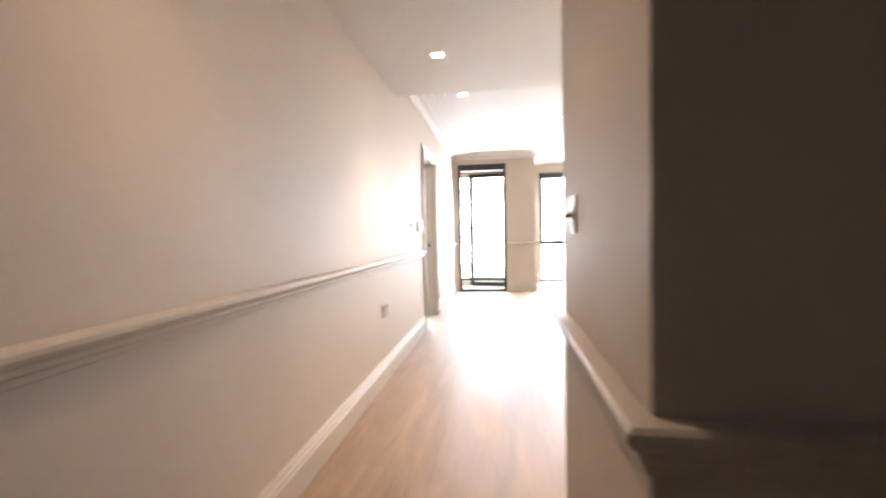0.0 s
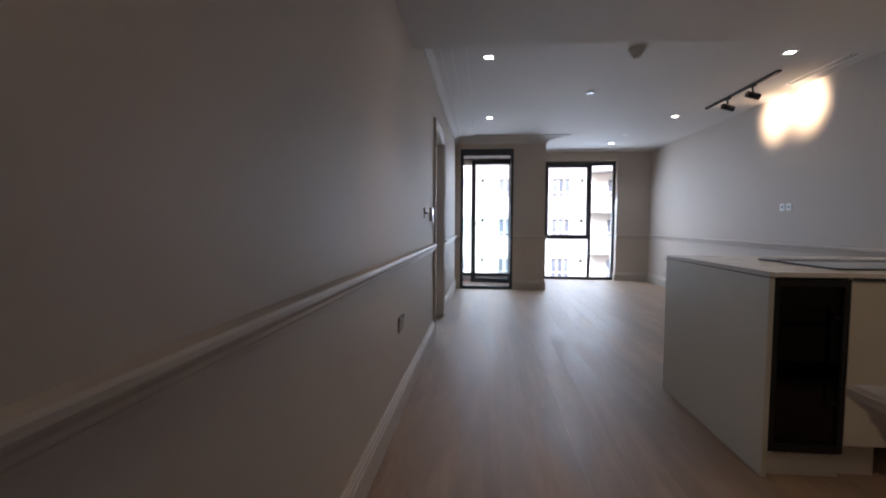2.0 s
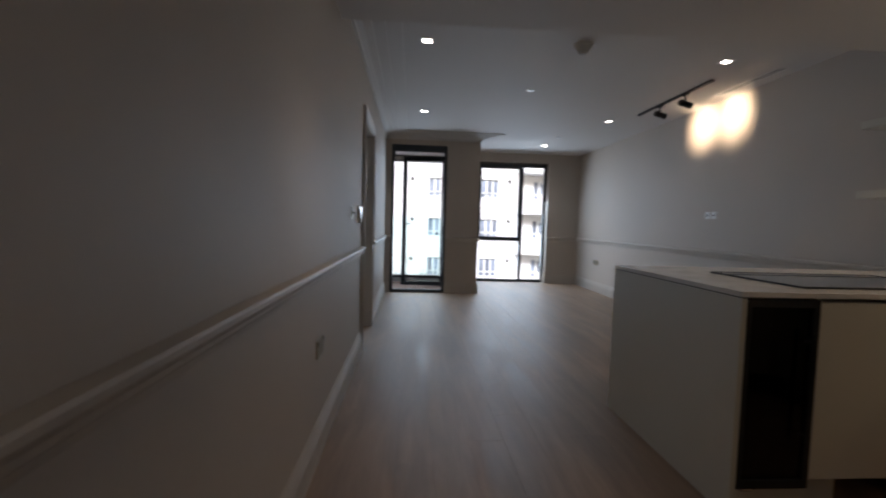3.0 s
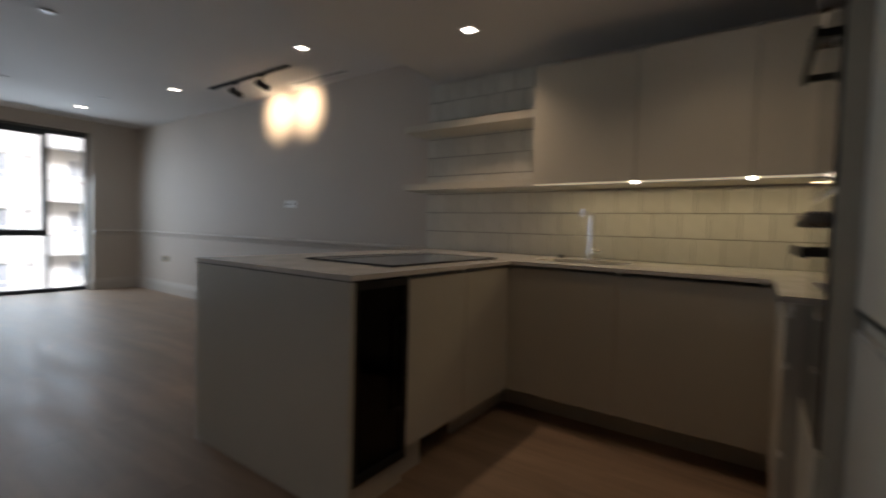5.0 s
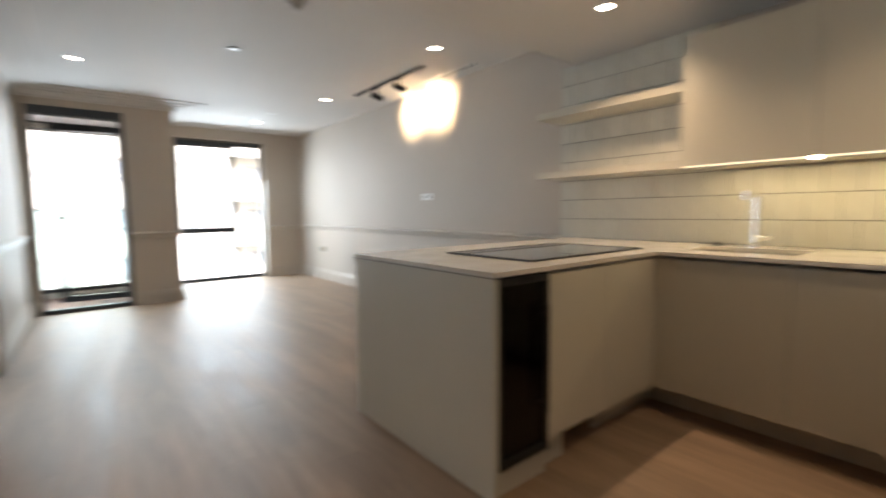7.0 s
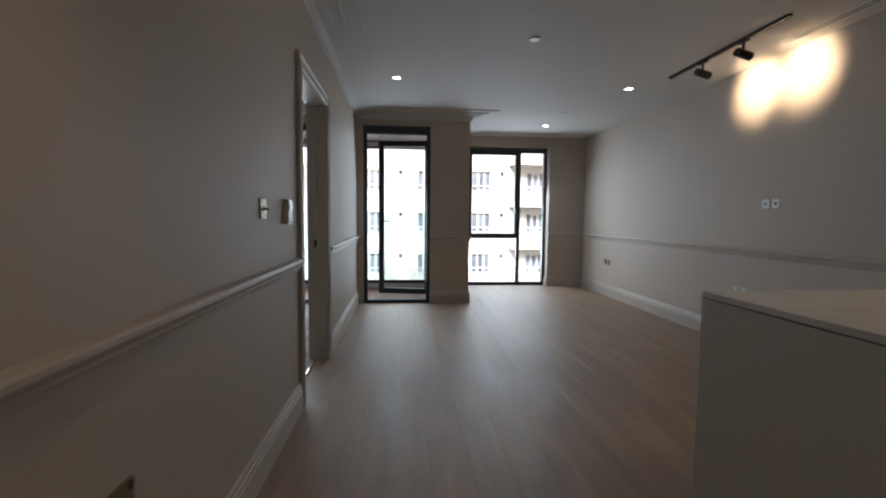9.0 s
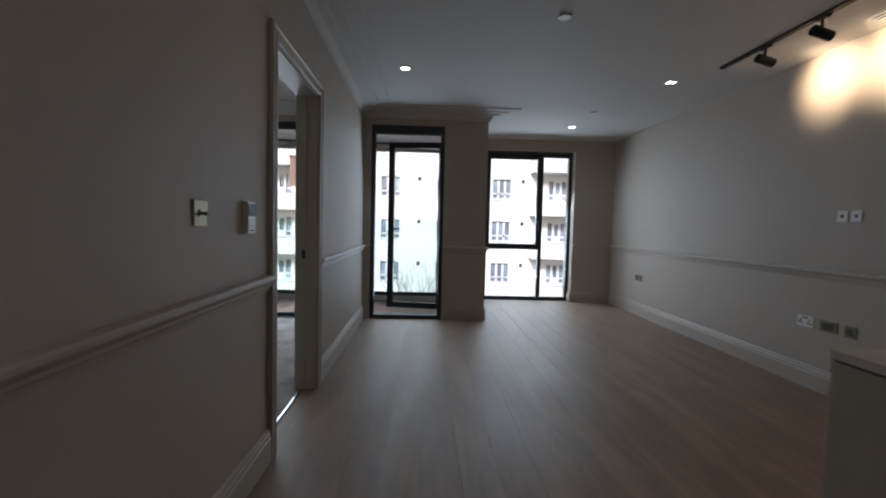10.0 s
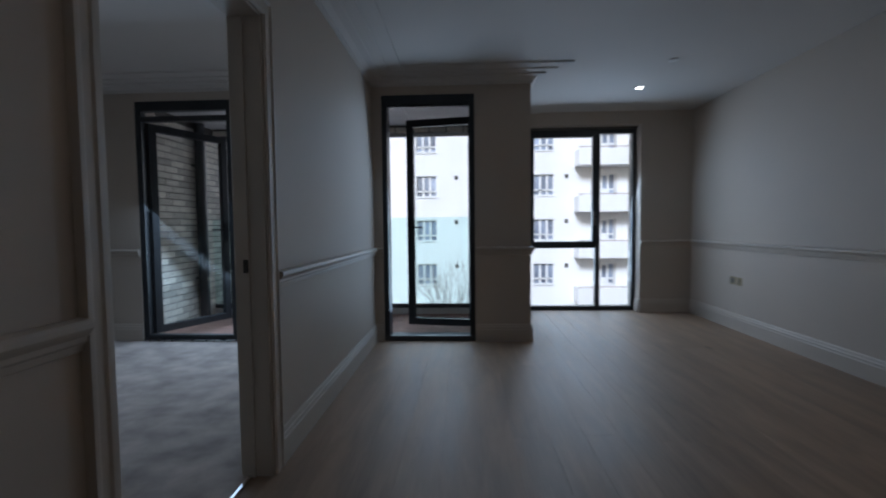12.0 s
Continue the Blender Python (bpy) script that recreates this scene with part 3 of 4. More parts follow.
# peninsula: end panel, cooler, two units, back panel
unit = base("peninsula_end_panel", "tall glossy greige end panel carrying the worktop", "panel")
part("panel", boxes((PX + 0.004, PX + 0.026, PY0 + 0.004, PY1 - 0.004, 0.0, CT - 0.027), bevel=0.001), FRONT, unit)
# the shade below the worktop edge, put in as a dark strip
part("shadow_gap", boxes((PX + 0.008, PX + 0.026, PY0 + 0.008, PY1 - 0.008, CT - 0.027, CT - 0.0205)), GAP_SHADE, unit)
unit = base("peninsula_back_panel", "glossy greige back panel of the peninsula", "panel")
part("panel", boxes((PX + 0.027, XR - 0.003, PY1 - 0.026, PY1 - 0.004, 0.0, CT - 0.021)), FRONT, unit)

cooler = base("wine_cooler", "narrow black built-in wine cooler with a dark glass door", "wine cooler")
cx0, cx1, cy = 1.180, 1.488, PY0 + 0.012
part("body", boxes((cx0, cx0 + 0.02, cy + 0.05, 3.60, 0.114, 0.885), (cx1 - 0.02, cx1, cy + 0.05, 3.60, 0.114, 0.885), (cx0 + 0.02, cx1 - 0.02, 3.58, 3.60, 0.114, 0.885),
                   (cx0 + 0.02, cx1 - 0.02, cy + 0.05, 3.58, 0.114, 0.13), (cx0 + 0.02, cx1 - 0.02, cy + 0.05, 3.58, 0.865, 0.885)), BLACKMAT, cooler)
door = part("door", boxes((cx0, cx0 + 0.022, cy, cy + 0.045, 0.114, 0.885), (cx1 - 0.022, cx1, cy, cy + 0.045, 0.114, 0.885),
                          (cx0 + 0.022, cx1 - 0.022, cy, cy + 0.045, 0.114, 0.149), (cx0 + 0.022, cx1 - 0.022, cy, cy + 0.045, 0.855, 0.885)), BLACKMAT, cooler)
part("door_pane", boxes((cx0 + 0.0225, cx1 - 0.0225, cy + 0.012, cy + 0.020, 0.150, 0.854)), DARKGLASS, door)
part("door_handle", rod(rod(rod(bmesh.new(), (cx1 - 0.045, cy - 0.03, 0.30), (cx1 - 0.045, cy - 0.03, 0.76), 0.007), (cx1 - 0.045, cy + 0.01, 0.34), (cx1 - 0.045, cy - 0.03, 0.34), 0.005),
                        (cx1 - 0.045, cy + 0.01, 0.72), (cx1 - 0.045, cy - 0.03, 0.72), 0.005), BLACKMAT, door, "slim black bar handle", smooth=True)
for z in (0.26, 0.38, 0.50, 0.62, 0.74):
    rows = [(cx0 + 0.02, cx1 - 0.02, cy + 0.06, cy + 0.075, z, z + (0.045 if z == 0.50 else 0.018))]
    rows += [(cx0 + 0.03 + k * 0.042, cx0 + 0.036 + k * 0.042, cy + 0.075, 3.56, z, z + 0.006) for k in range(6)]
    part("rack", boxes(*rows), BLACKMAT, cooler, "dark wire rack")
part("foot", boxes((cx0 + 0.03, cx0 + 0.085, cy + 0.010, cy + 0.050, 0.1005, 0.112), bevel=0.003), CHROME, cooler, "small bright levelling foot")
part("foot", rod(bmesh.new(), (cx1 - 0.04, 3.5, 0.0), (cx1 - 0.04, 3.5, 0.1135), 0.015), CHROME, cooler, smooth=True)
part("filler", boxes((PX + 0.0265, cx0 - 0.002, cy, cy + 0.02, 0.0, 0.894)), FRONT, cooler, "narrow greige filler strip")


def base_unit(u0, u1, axis, at, deep, drawers=0, label="greige handleless base cabinet"):
    unit = base("base_cabinet", label, "cabinet", group="kitchen base cabinets")
    t = 0.018
    far = at + deep if axis in ("x", "y-") else at - deep
    lo, hi = sorted((at, far))
    def r(a0, a1, d0, d1, z0, z1):
        return (d0, d1, a0, a1, z0, z1) if axis == "x" else (a0, a1, d0, d1, z0, z1)
    part("body", boxes(r(u0, u0 + t, lo, hi, 0.15, 0.892), r(u1 - t, u1, lo, hi, 0.15, 0.892), r(u0 + t, u1 - t, lo, hi, 0.15, 0.168),
                       r(u0 + t, u1 - t, lo, hi, 0.86, 0.878)), FRONT, unit)
    if drawers:
        zs = [0.15, 0.15 + 0.28, 0.15 + 0.56, 0.872]
        for k in range(3):
            d = slab_door(unit, u0, u1, zs[k], zs[k + 1] - 0.022, at, axis, "drawer")
            rr = (u0 + 0.003, u1 - 0.003, at, at + 0.018, zs[k + 1] - 0.026, zs[k + 1] - 0.020) if axis == "y+" else (at - 0.018, at, u0 + 0.003, u1 - 0.003, zs[k + 1] - 0.026, zs[k + 1] - 0.020)
            part("finger_rail", boxes(rr), STONE, d)
    else:
        slab_door(unit, u0, u1, 0.15, 0.876, at, axis)
    return unit


for a, b in ((2.328, 2.940), (1.716, 2.328)):
    base_unit(a, b, "x", 2.435, 0.60)
for a, b in ((1.492, 1.947), (1.947, 2.376)):
    base_unit(a, b, "y-", PY0 + 0.035, 0.58, label="greige handleless base cabinet in the peninsula")
base_unit(1.766, 2.376, "y+", 1.650, 0.58, 1, label="greige base cabinet with three handleless drawers")
unit = base("corner_filler", "greige corner filler between base cabinets", "panel")
part("panel", boxes((2.378, 2.414, PY0 + 0.017, PY0 + 0.035, 0.15, 0.88), (2.4155, 2.435, 2.9405, PY0 + 0.035, 0.15, 0.88)), FRONT, unit)
unit = base("corner_filler", "greige corner filler between base cabinets", "panel")
part("panel", boxes((2.378, 2.414, 1.652, 1.670, 0.15, 0.88), (2.4155, 2.435, 1.652, 1.7155, 0.15, 0.88)), FRONT, unit)
for name, rows in (("plinth", [(PX + 0.0265, 1.490, 2.960, 2.975, 0.0, 0.100)]), ("plinth", [(2.590, 2.605, 1.60, 3.06, 0.0, 0.148)]), ("plinth", [(1.4905, 1.66, 2.990, 3.005, 0.0, 0.148)]), ("plinth", [(1.99, 2.589, 3.045, 3.060, 0.0, 0.148)]),
                   ("plinth", [(0.61, 2.589, 1.540, 1.554, 0.0, 0.095)])):
    ob = part(name, boxes(*rows, bevel=0.001), PLINTH, None, "recessed greige plinth board below the cabinets")
    ob["category"] = "plinth"

# tall run: fridge housing and ovens
fridge = base("fridge_freezer", "tall integrated fridge freezer behind two greige fronts", "fridge")
part("body", boxes((0.6005, 1.298, 1.004, 1.5615, 0.10, CEIL_LOW - 0.004)), FRONT, fridge)
slab_door(fridge, 0.600, 1.297, 0.950, 2.27, 1.557, "y+", "upper_door")
slab_door(fridge, 0.600, 1.297, 0.10, 0.900, 1.557, "y+", "lower_door")
part("channel", boxes((0.604, 1.297, 1.5571, 1.563, 0.908, 0.937)), FRONT, fridge)
part("finger_rail", boxes((0.604, 1.297, 1.5571, 1.575, 0.939, 0.9485)), BLACKMAT, fridge, "dark recessed finger rail")
part("rail_lip", boxes((0.604, 1.297, 1.563, 1.577, 0.901, 0.907)), STONE, fridge)

ovens = base("oven_tower", "tall greige unit with two stacked black glass ovens", "oven")
oy = 1.618
part("body", boxes((1.300, 1.760, 1.004, oy - 0.014, 0.10, CEIL_LOW - 0.004), (1.300, 1.760, oy - 0.014, oy, 0.622, 1.694)), FRONT, ovens)
slab_door(ovens, 1.302, 1.758, 0.10, 0.615, oy - 0.012, "y+", "lower_door")
slab_door(ovens, 1.302, 1.758, 1.70, 2.27, oy - 0.012, "y+", "upper_door")
for z0, z1 in ((0.63, 1.19), (1.205, 1.68)):
    o = part("oven", boxes((1.304, 1.756, oy + 0.001, oy + 0.008, z0, z1), bevel=0.002), OVENGLASS, ovens, "black glass oven front")
    hz = z1 - 0.13
    part("handle", boxes((1.33, 1.73, oy + 0.040, oy + 0.052, hz - 0.012, hz + 0.012), (1.345, 1.365, oy + 0.008, oy + 0.040, hz - 0.009, hz + 0.009),
                         (1.695, 1.715, oy + 0.008, oy + 0.040, hz - 0.009, hz + 0.009), bevel=0.002), BLACKMAT, o, "flat black bar handle")
    part("display", boxes((1.46, 1.60, oy + 0.0082, oy + 0.0095, z1 - 0.07, z1 - 0.03)), SCREEN, o)
    for kx in (1.40, 1.66):
        part("knob", rod(bmesh.new(), (kx, oy + 0.008, z1 - 0.05), (kx, oy + 0.045, z1 - 0.05), 0.017), STEEL, o, smooth=True)

# upper cabinets
for y0, y1 in ((2.333, 2.950), (1.790, 2.333), (1.205, 1.790), (1.002, 1.205)):
    unit = base("wall_cabinet", "greige handleless wall cabinet over the tiled splashback", "cabinet", group="kitchen wall cabinets")
    part("body", boxes((2.726, XR - 0.010, y0 + 0.001, y1 - 0.001, 1.393, 2.112)), FRONT, unit)
    part("door", boxes((2.706, 2.725, y0 + 0.0015, y1 - 0.0015, 1.390, 2.115), bevel=0.0018), FRONT, unit)
light = base("under_cabinet_light", "slim warm light strip below the wall cabinets", "light")
part("housing", boxes((2.722, 2.742, 1.01, 2.945, 1.378, 1.3925)), STEEL, light)
part("diffuser", boxes((2.7212, 2.7218, 1.01, 2.945, 1.3805, 1.390)), STRIP, light)
# glowing blocks added for the bright dots of light at the door joints
for y in (2.333, 1.790):
    part("lens_or_glint", boxes((2.714, 2.730, y - 0.012, y + 0.012, 1.376, 1.3895)), LAMP_OR_GLINT, light)
for z in (1.396, 1.863):
    ob = part("floating_shelf", boxes((2.880, XR - 0.015, 2.955, 4.160, z, z + 0.050), bevel=0.0015), FRONT, None, "thick greige floating shelf on the tiled wall")
    ob["category"] = "shelf"
    tagged(ob, group="floating shelves")

# ---- lights and small fixtures ----


def downlight(x, y, z, n):
    d = base("downlight", "small lit recessed downlight with a square white rim", "downlight", (x, y, z), 0, "ceiling downlights")
    s, q = 0.048, 0.034
    part("trim", boxes((-s, s, -s, -q, -0.006, 0), (-s, s, q, s, -0.006, 0), (-s, -q, -q, q, -0.006, 0), (q, s, -q, q, -0.006, 0)), WHITEPL, d)
    part("lens_or_glint", boxes((-q, q, -q, q, -0.004, -0.001)), LAMP_OR_GLINT, d)
    return d


for x, y in SPOTS_HIGH:
    downlight(x, y, CEIL, 0)
for x, y in SPOTS_LOW:
    downlight(x, y, CEIL_LOW, 0)

# grey puts the unlit underside of the white alarm into its colour
ALARM_SHADE = mat("shaded_plastic", (0.42, 0.41, 0.39), 0.5, vary=0.05)
alarm = base("smoke_alarm", "round white ceiling smoke alarm with a domed sensor", "smoke alarm", (1.15, 4.756, CEIL))
part("base_ring", rod(bmesh.new(), (0, 0, -0.026), (0, 0, 0), 0.066, 0.072, sides=32), ALARM_SHADE, alarm, smooth=True)
part("sensor", rod(rod(bmesh.new(), (0, 0, -0.066), (0, 0, -0.026), 0.036, 0.058, sides=32), (0, 0, -0.078), (0, 0, -0.066), 0.020, 0.034, sides=24), ALARM_SHADE, alarm, smooth=True)
for x, y in ((1.058, 5.97), (2.142, 8.31)):
    d = base("sprinkler_cover", "small round white sprinkler cover plate on the ceiling", "sprinkler", (x, y, CEIL), 0, "sprinkler covers")
    part("plate", rod(bmesh.new(), (0, 0, -0.012), (0, 0, -0.006), 0.040, sides=28), WHITEPL, d, smooth=True)
    part("collar", rod(bmesh.new(), (0, 0, -0.006), (0, 0, 0), 0.030, sides=28), WHITEPL, d, smooth=True)

track = base("track_light", "black ceiling track with two black spotlights aimed at the wall", "track light", (2.632, 6.037, CEIL))
part("rail", boxes((-0.018, 0.018, -0.667, 0.667, -0.020, 0)), BLACKMAT, track)
part("end_cap", boxes((-0.020, 0.020, 0.667, 0.695, -0.022, 0)), BLACKMAT, track)
for y in (6.255, 5.787):
    spot = part("spotlight", rod(bmesh.new(), (0, y - 6.037, -0.020), (0, y - 6.037, -0.085), 0.009), BLACKMAT, track, "black cylindrical track spotlight", smooth=True)
    dy = y - 6.037
    part("adapter", boxes((-0.016, 0.016, dy - 0.045, dy + 0.045, -0.034, -0.020)), BLACKMAT, spot)
    bm = rod(bmesh.new(), (-0.055, dy, -0.103), (0.070, dy + 0.01, -0.132), 0.032, sides=28)
    part("barrel", bm, BLACKMAT, spot, smooth=True)
    part("lens_or_glint", rod(bmesh.new(), (0.0705, dy + 0.01, -0.1322), (0.0712, dy + 0.01, -0.1324), 0.026, sides=24), LAMP_OR_GLINT, spot)

# white bars and two thin dark strips, flat under the ceiling
for x0, x1, y0, y1 in ((2.967, 3.052, 5.02, 5.83),):
    vent = base("slotted_strip", "white strip with two dark lines on the ceiling", "air vent", ((x0 + x1) / 2, (y0 + y1) / 2, CEIL))
    hy = (y1 - y0) / 2
    part("frame", boxes((-0.043, -0.030, -hy, hy, -0.004, 0), (-0.006, 0.006, -hy, hy, -0.004, 0), (0.030, 0.043, -hy, hy, -0.004, 0)), WHITEPL, vent)
    part("slot", boxes((-0.030, -0.006, -hy, hy, -0.0015, 0)), DARKPART, vent)
    part("slot", boxes((0.006, 0.030, -hy, hy, -0.0015, 0)), DARKPART, vent)


def plate(name, label, category, at, turn, w, h, material, inserts, group=""):
    """A wall plate in its own x-z plane, facing -y, with raised inserts (x, z, w, h, material)."""
    ob = base(name, label, category, at, turn, group)
    part("plate", boxes((-w / 2, w / 2, -0.007, 0, -h / 2, h / 2), bevel=0.002), material, ob)
    for nm, x, z, iw, ih, d, m in inserts:
        part(nm, boxes((x - iw / 2, x + iw / 2, -0.007 - d, -0.007, z - ih / 2, z + ih / 2)), m, ob)
    return ob


def holes(cx, s=1.0):
    return [("socket_hole", cx, 0.014, 0.006, 0.010, 0.0006, DARKPART), ("socket_hole", cx - 0.011, -0.008, 0.009, 0.005, 0.0006, DARKPART), ("socket_hole", cx + 0.011, -0.008, 0.009, 0.005, 0.0006, DARKPART)]


EAST, WEST = -90, 90
for y in (6.125, 6.020):
    plate("wall_socket", "white square outlet plate above the dado rail", "socket", (XR, y, 1.320), EAST, 0.080, 0.080, WHITEPL, [("socket_hole", 0, 0, 0.022, 0.022, 0.002, DARKPART)], "television outlets")
for y, z, w, iw in ((9.165, 0.520, 0.100, 0.064), (9.050, 0.518, 0.072, 0.034), (6.175, 0.505, 0.146, 0.090), (6.005, 0.505, 0.086, 0.050)):
    plate("wall_socket", "brass outlet plate with a dark insert below the dado rail", "socket", (XR, y, z), EAST, w, 0.086, BRASS, [("insert", 0, 0, iw, 0.050, 0.002, DARKPART)], "brass wall sockets")
plate("wall_socket", "pale double power socket below the dado rail", "socket", (XR, 6.375, 0.505), EAST, 0.146, 0.086, WHITEPL,
      [("socket_hole", dx + ex, ez, ew, 0.016, 0.001, DARKPART) for dx in (-0.040, 0.040) for ex, ez, ew in ((0, 0.008, 0.010), (-0.012, -0.014, 0.013), (0.012, -0.014, 0.013))]
      + [("rocker", dx, 0.028, 0.011, 0.016, 0.003, DARKPART) for dx in (-0.012, 0.012)], "brass wall sockets")
plate("wall_socket", "brass double socket low on the hall wall", "socket", (XL, 3.47, 0.530), WEST, 0.146, 0.086, BRASS,
      holes(-0.035) + holes(0.035) + [("rocker", -0.06, 0.028, 0.012, 0.018, 0.004, DARKPART), ("rocker", 0.06, 0.028, 0.012, 0.018, 0.004, DARKPART)], "brass wall sockets")
for at, turn in (((XL, 4.552, 1.208), WEST), ((PIER_X, 1.375, 1.162), EAST)):
    sw = plate("light_switch", "brass light switch plate with a bronze toggle", "light switch", at, turn, 0.086, 0.100 if turn == EAST else 0.088, BRASS,
               [("toggle_collar", 0, 0, 0.024, 0.024, 0.003, BRONZE)], "brass light switches")
    part("toggle", rod(bmesh.new(), (0, -0.008, 0), (0.008, -0.025, -0.003), 0.005, 0.006), BRONZE, sw, smooth=True)
ic = plate("video_intercom", "white video intercom panel with a small dark screen", "intercom", (XL, 4.950, 1.200), WEST, 0.084, 0.134, WHITEPL,
           [("body", 0, 0, 0.080, 0.130, 0.018, WHITEPL), ("screen", 0.0, 0.032, 0.072, 0.052, 0.0195, SCREEN), ("button", -0.02, -0.035, 0.016, 0.016, 0.020, WHITEPL),
            ("button", 0.005, -0.035, 0.016, 0.016, 0.020, WHITEPL), ("button", 0.03, -0.035, 0.016, 0.016, 0.020, WHITEPL), ("speaker_grille", 0, -0.055, 0.050, 0.006, 0.0185, DARKPART)])

# ---- balcony ----
DX0, DX1, DY1 = -3.06, 0.53, 10.12
deck = structure("balcony_floor", boxes((DX0 - 0.4, DX1, YD + 0.05, DY1 + 0.05, -0.30, -0.045)), MORTAR, "balcony slab under timber decking")
structure("balcony_soffit", boxes((DX0 - 0.4, DX1, YD + 0.30, DY1 + 0.02, 2.47, 2.60), (DX0 - 0.4, DX1, YD + 0.3, DY1 + 0.02, 2.60, 2.9)), SOFFIT, "pale panelled balcony soffit")
for x0 in [DX0 + 0.9 * k for k in range(4)]:
    part("panel", boxes((x0 + 0.006, min(x0 + 0.894, DX1 - 0.004), YD + 0.302, YD + 1.05, 2.452, 2.469)), SOFFIT, bpy.data.objects["balcony_soffit"])
    part("panel", boxes((x0 + 0.006, min(x0 + 0.894, DX1 - 0.004), YD + 1.062, DY1 + 0.018, 2.452, 2.469)), SOFFIT, bpy.data.objects["balcony_soffit"])
bal = base("glass_balustrade", "tinted glass balustrade with dark rails along the balcony edge", "balustrade")
part("upstand", boxes((DX0, DX1 - 0.002, DY1 - 0.05, DY1 - 0.004, -0.044, 0.058)), SOFFIT, bal, "low painted upstand")
part("bottom_rail", boxes((DX0, DX1 - 0.002, DY1 - 0.045, DY1 - 0.005, 0.06, 0.115)), FRAME, bal)
for k in range(3):
    a = DX0 + 0.01 + k * 1.19
    ob = part("glass_panel", boxes((a, a + 1.18, DY1 - 0.032, DY1 - 0.018, 0.116, 1.25)), GREENGLASS, bal)
    ob.visible_shadow = False
for k in range(4):
    a = DX0 + 0.03 + k * 1.16
    part("bracket", boxes((a, a + 0.03, DY1 - 0.04, DY1 - 0.01, -0.02, 0.06)), FRAME, bal)
pipe = base("downpipe", "dark rainwater pipe on the brick side wall", "pipe", (DX0 + 0.075, 9.74, 0))
part("pipe", rod(bmesh.new(), (0, 0, -0.02), (0, 0, 2.44), 0.062, sides=20), FRAME, pipe, smooth=True)
for z in (0.5, 1.9):
    part("bracket", boxes((-0.074, 0.0, -0.075, 0.075, z, z + 0.03)), FRAME, pipe)

wall_side = structure("wall_brick_side", boxes((DX0 - 0.35, DX0 - 0.004, YD + 0.05, 10.75, -0.3, 2.9)), MORTAR, "buff brick side wall of the balcony")
wall_head = structure("wall_brick_head", boxes((DX0 - 0.35, 4.2, DY1 + 0.07, DY1 + 0.35, 2.365, 3.4)), MORTAR, "buff brick band above the openings")
wall_right = structure("wall_brick_pier", boxes((W1 + 0.03, 4.2, YB + 0.301, YB + 0.47, -0.4, 2.36)), MORTAR, "buff brick pier beside the window")
wall_mid = structure("wall_brick_middle", boxes((DX1 + 0.0, W0 - 0.04, YB + 0.305, YB + 0.42, -0.4, 2.36)), MORTAR, "buff brick pier between balcony and window")

# ---- the street and the block opposite ----
GZ = -9.2
structure("ground", boxes((-600, 600, 10.9, 900, GZ - 0.5, GZ)), ASPHALT, "asphalt street far below")
structure("building_below", boxes((DX0 - 0.3, 4.2, YD + 0.1, 10.7, GZ, -0.42)), MORTAR, "storeys below the flat")
FY = 31.0
block = base("apartment_building", "white rendered apartment block with balconies and small-paned windows", "building", (0, FY, GZ))
ROWS = [4.13 + 2.63 * k for k in range(-5, 5)]
COLS = [-14.6, -11.15, -5.6, -2.52, 0.93, 4.40, 12.2, 15.6]


def facade(x0, x1, y, holes_):
    """A rendered wall in strips round its window openings; holes_: (x, width, bottom, height) by column."""
    bm = bmesh.new()
    xs = sorted(holes_)
    cur = x0
    for hx, hw in xs:
        box(bm, cur, hx, y, y + 0.5, 0, 27)
        cur = hx + hw
        last = 0
        for z in ROWS:
            b = z - 1.25 - GZ
            box(bm, hx, hx + hw, y, y + 0.5, last, b)
            last = b + 1.25
        box(bm, hx, hx + hw, y, y + 0.5, last, 27)
    box(bm, cur, x1, y, y + 0.5, 0, 27)
    return bm


part("wall", facade(-30, 30, 0, [(c, 1.2) for c in COLS] + [(-9.2, 1.25), (7.95, 1.25)]), RENDER, block)
part("roof", boxes((-30.3, 30.3, -0.35, 12, 27, 27.4)), RENDER, block)
part("core", boxes((-30, 30, 0.55, 12, 0, 27)), CURTAIN, block)


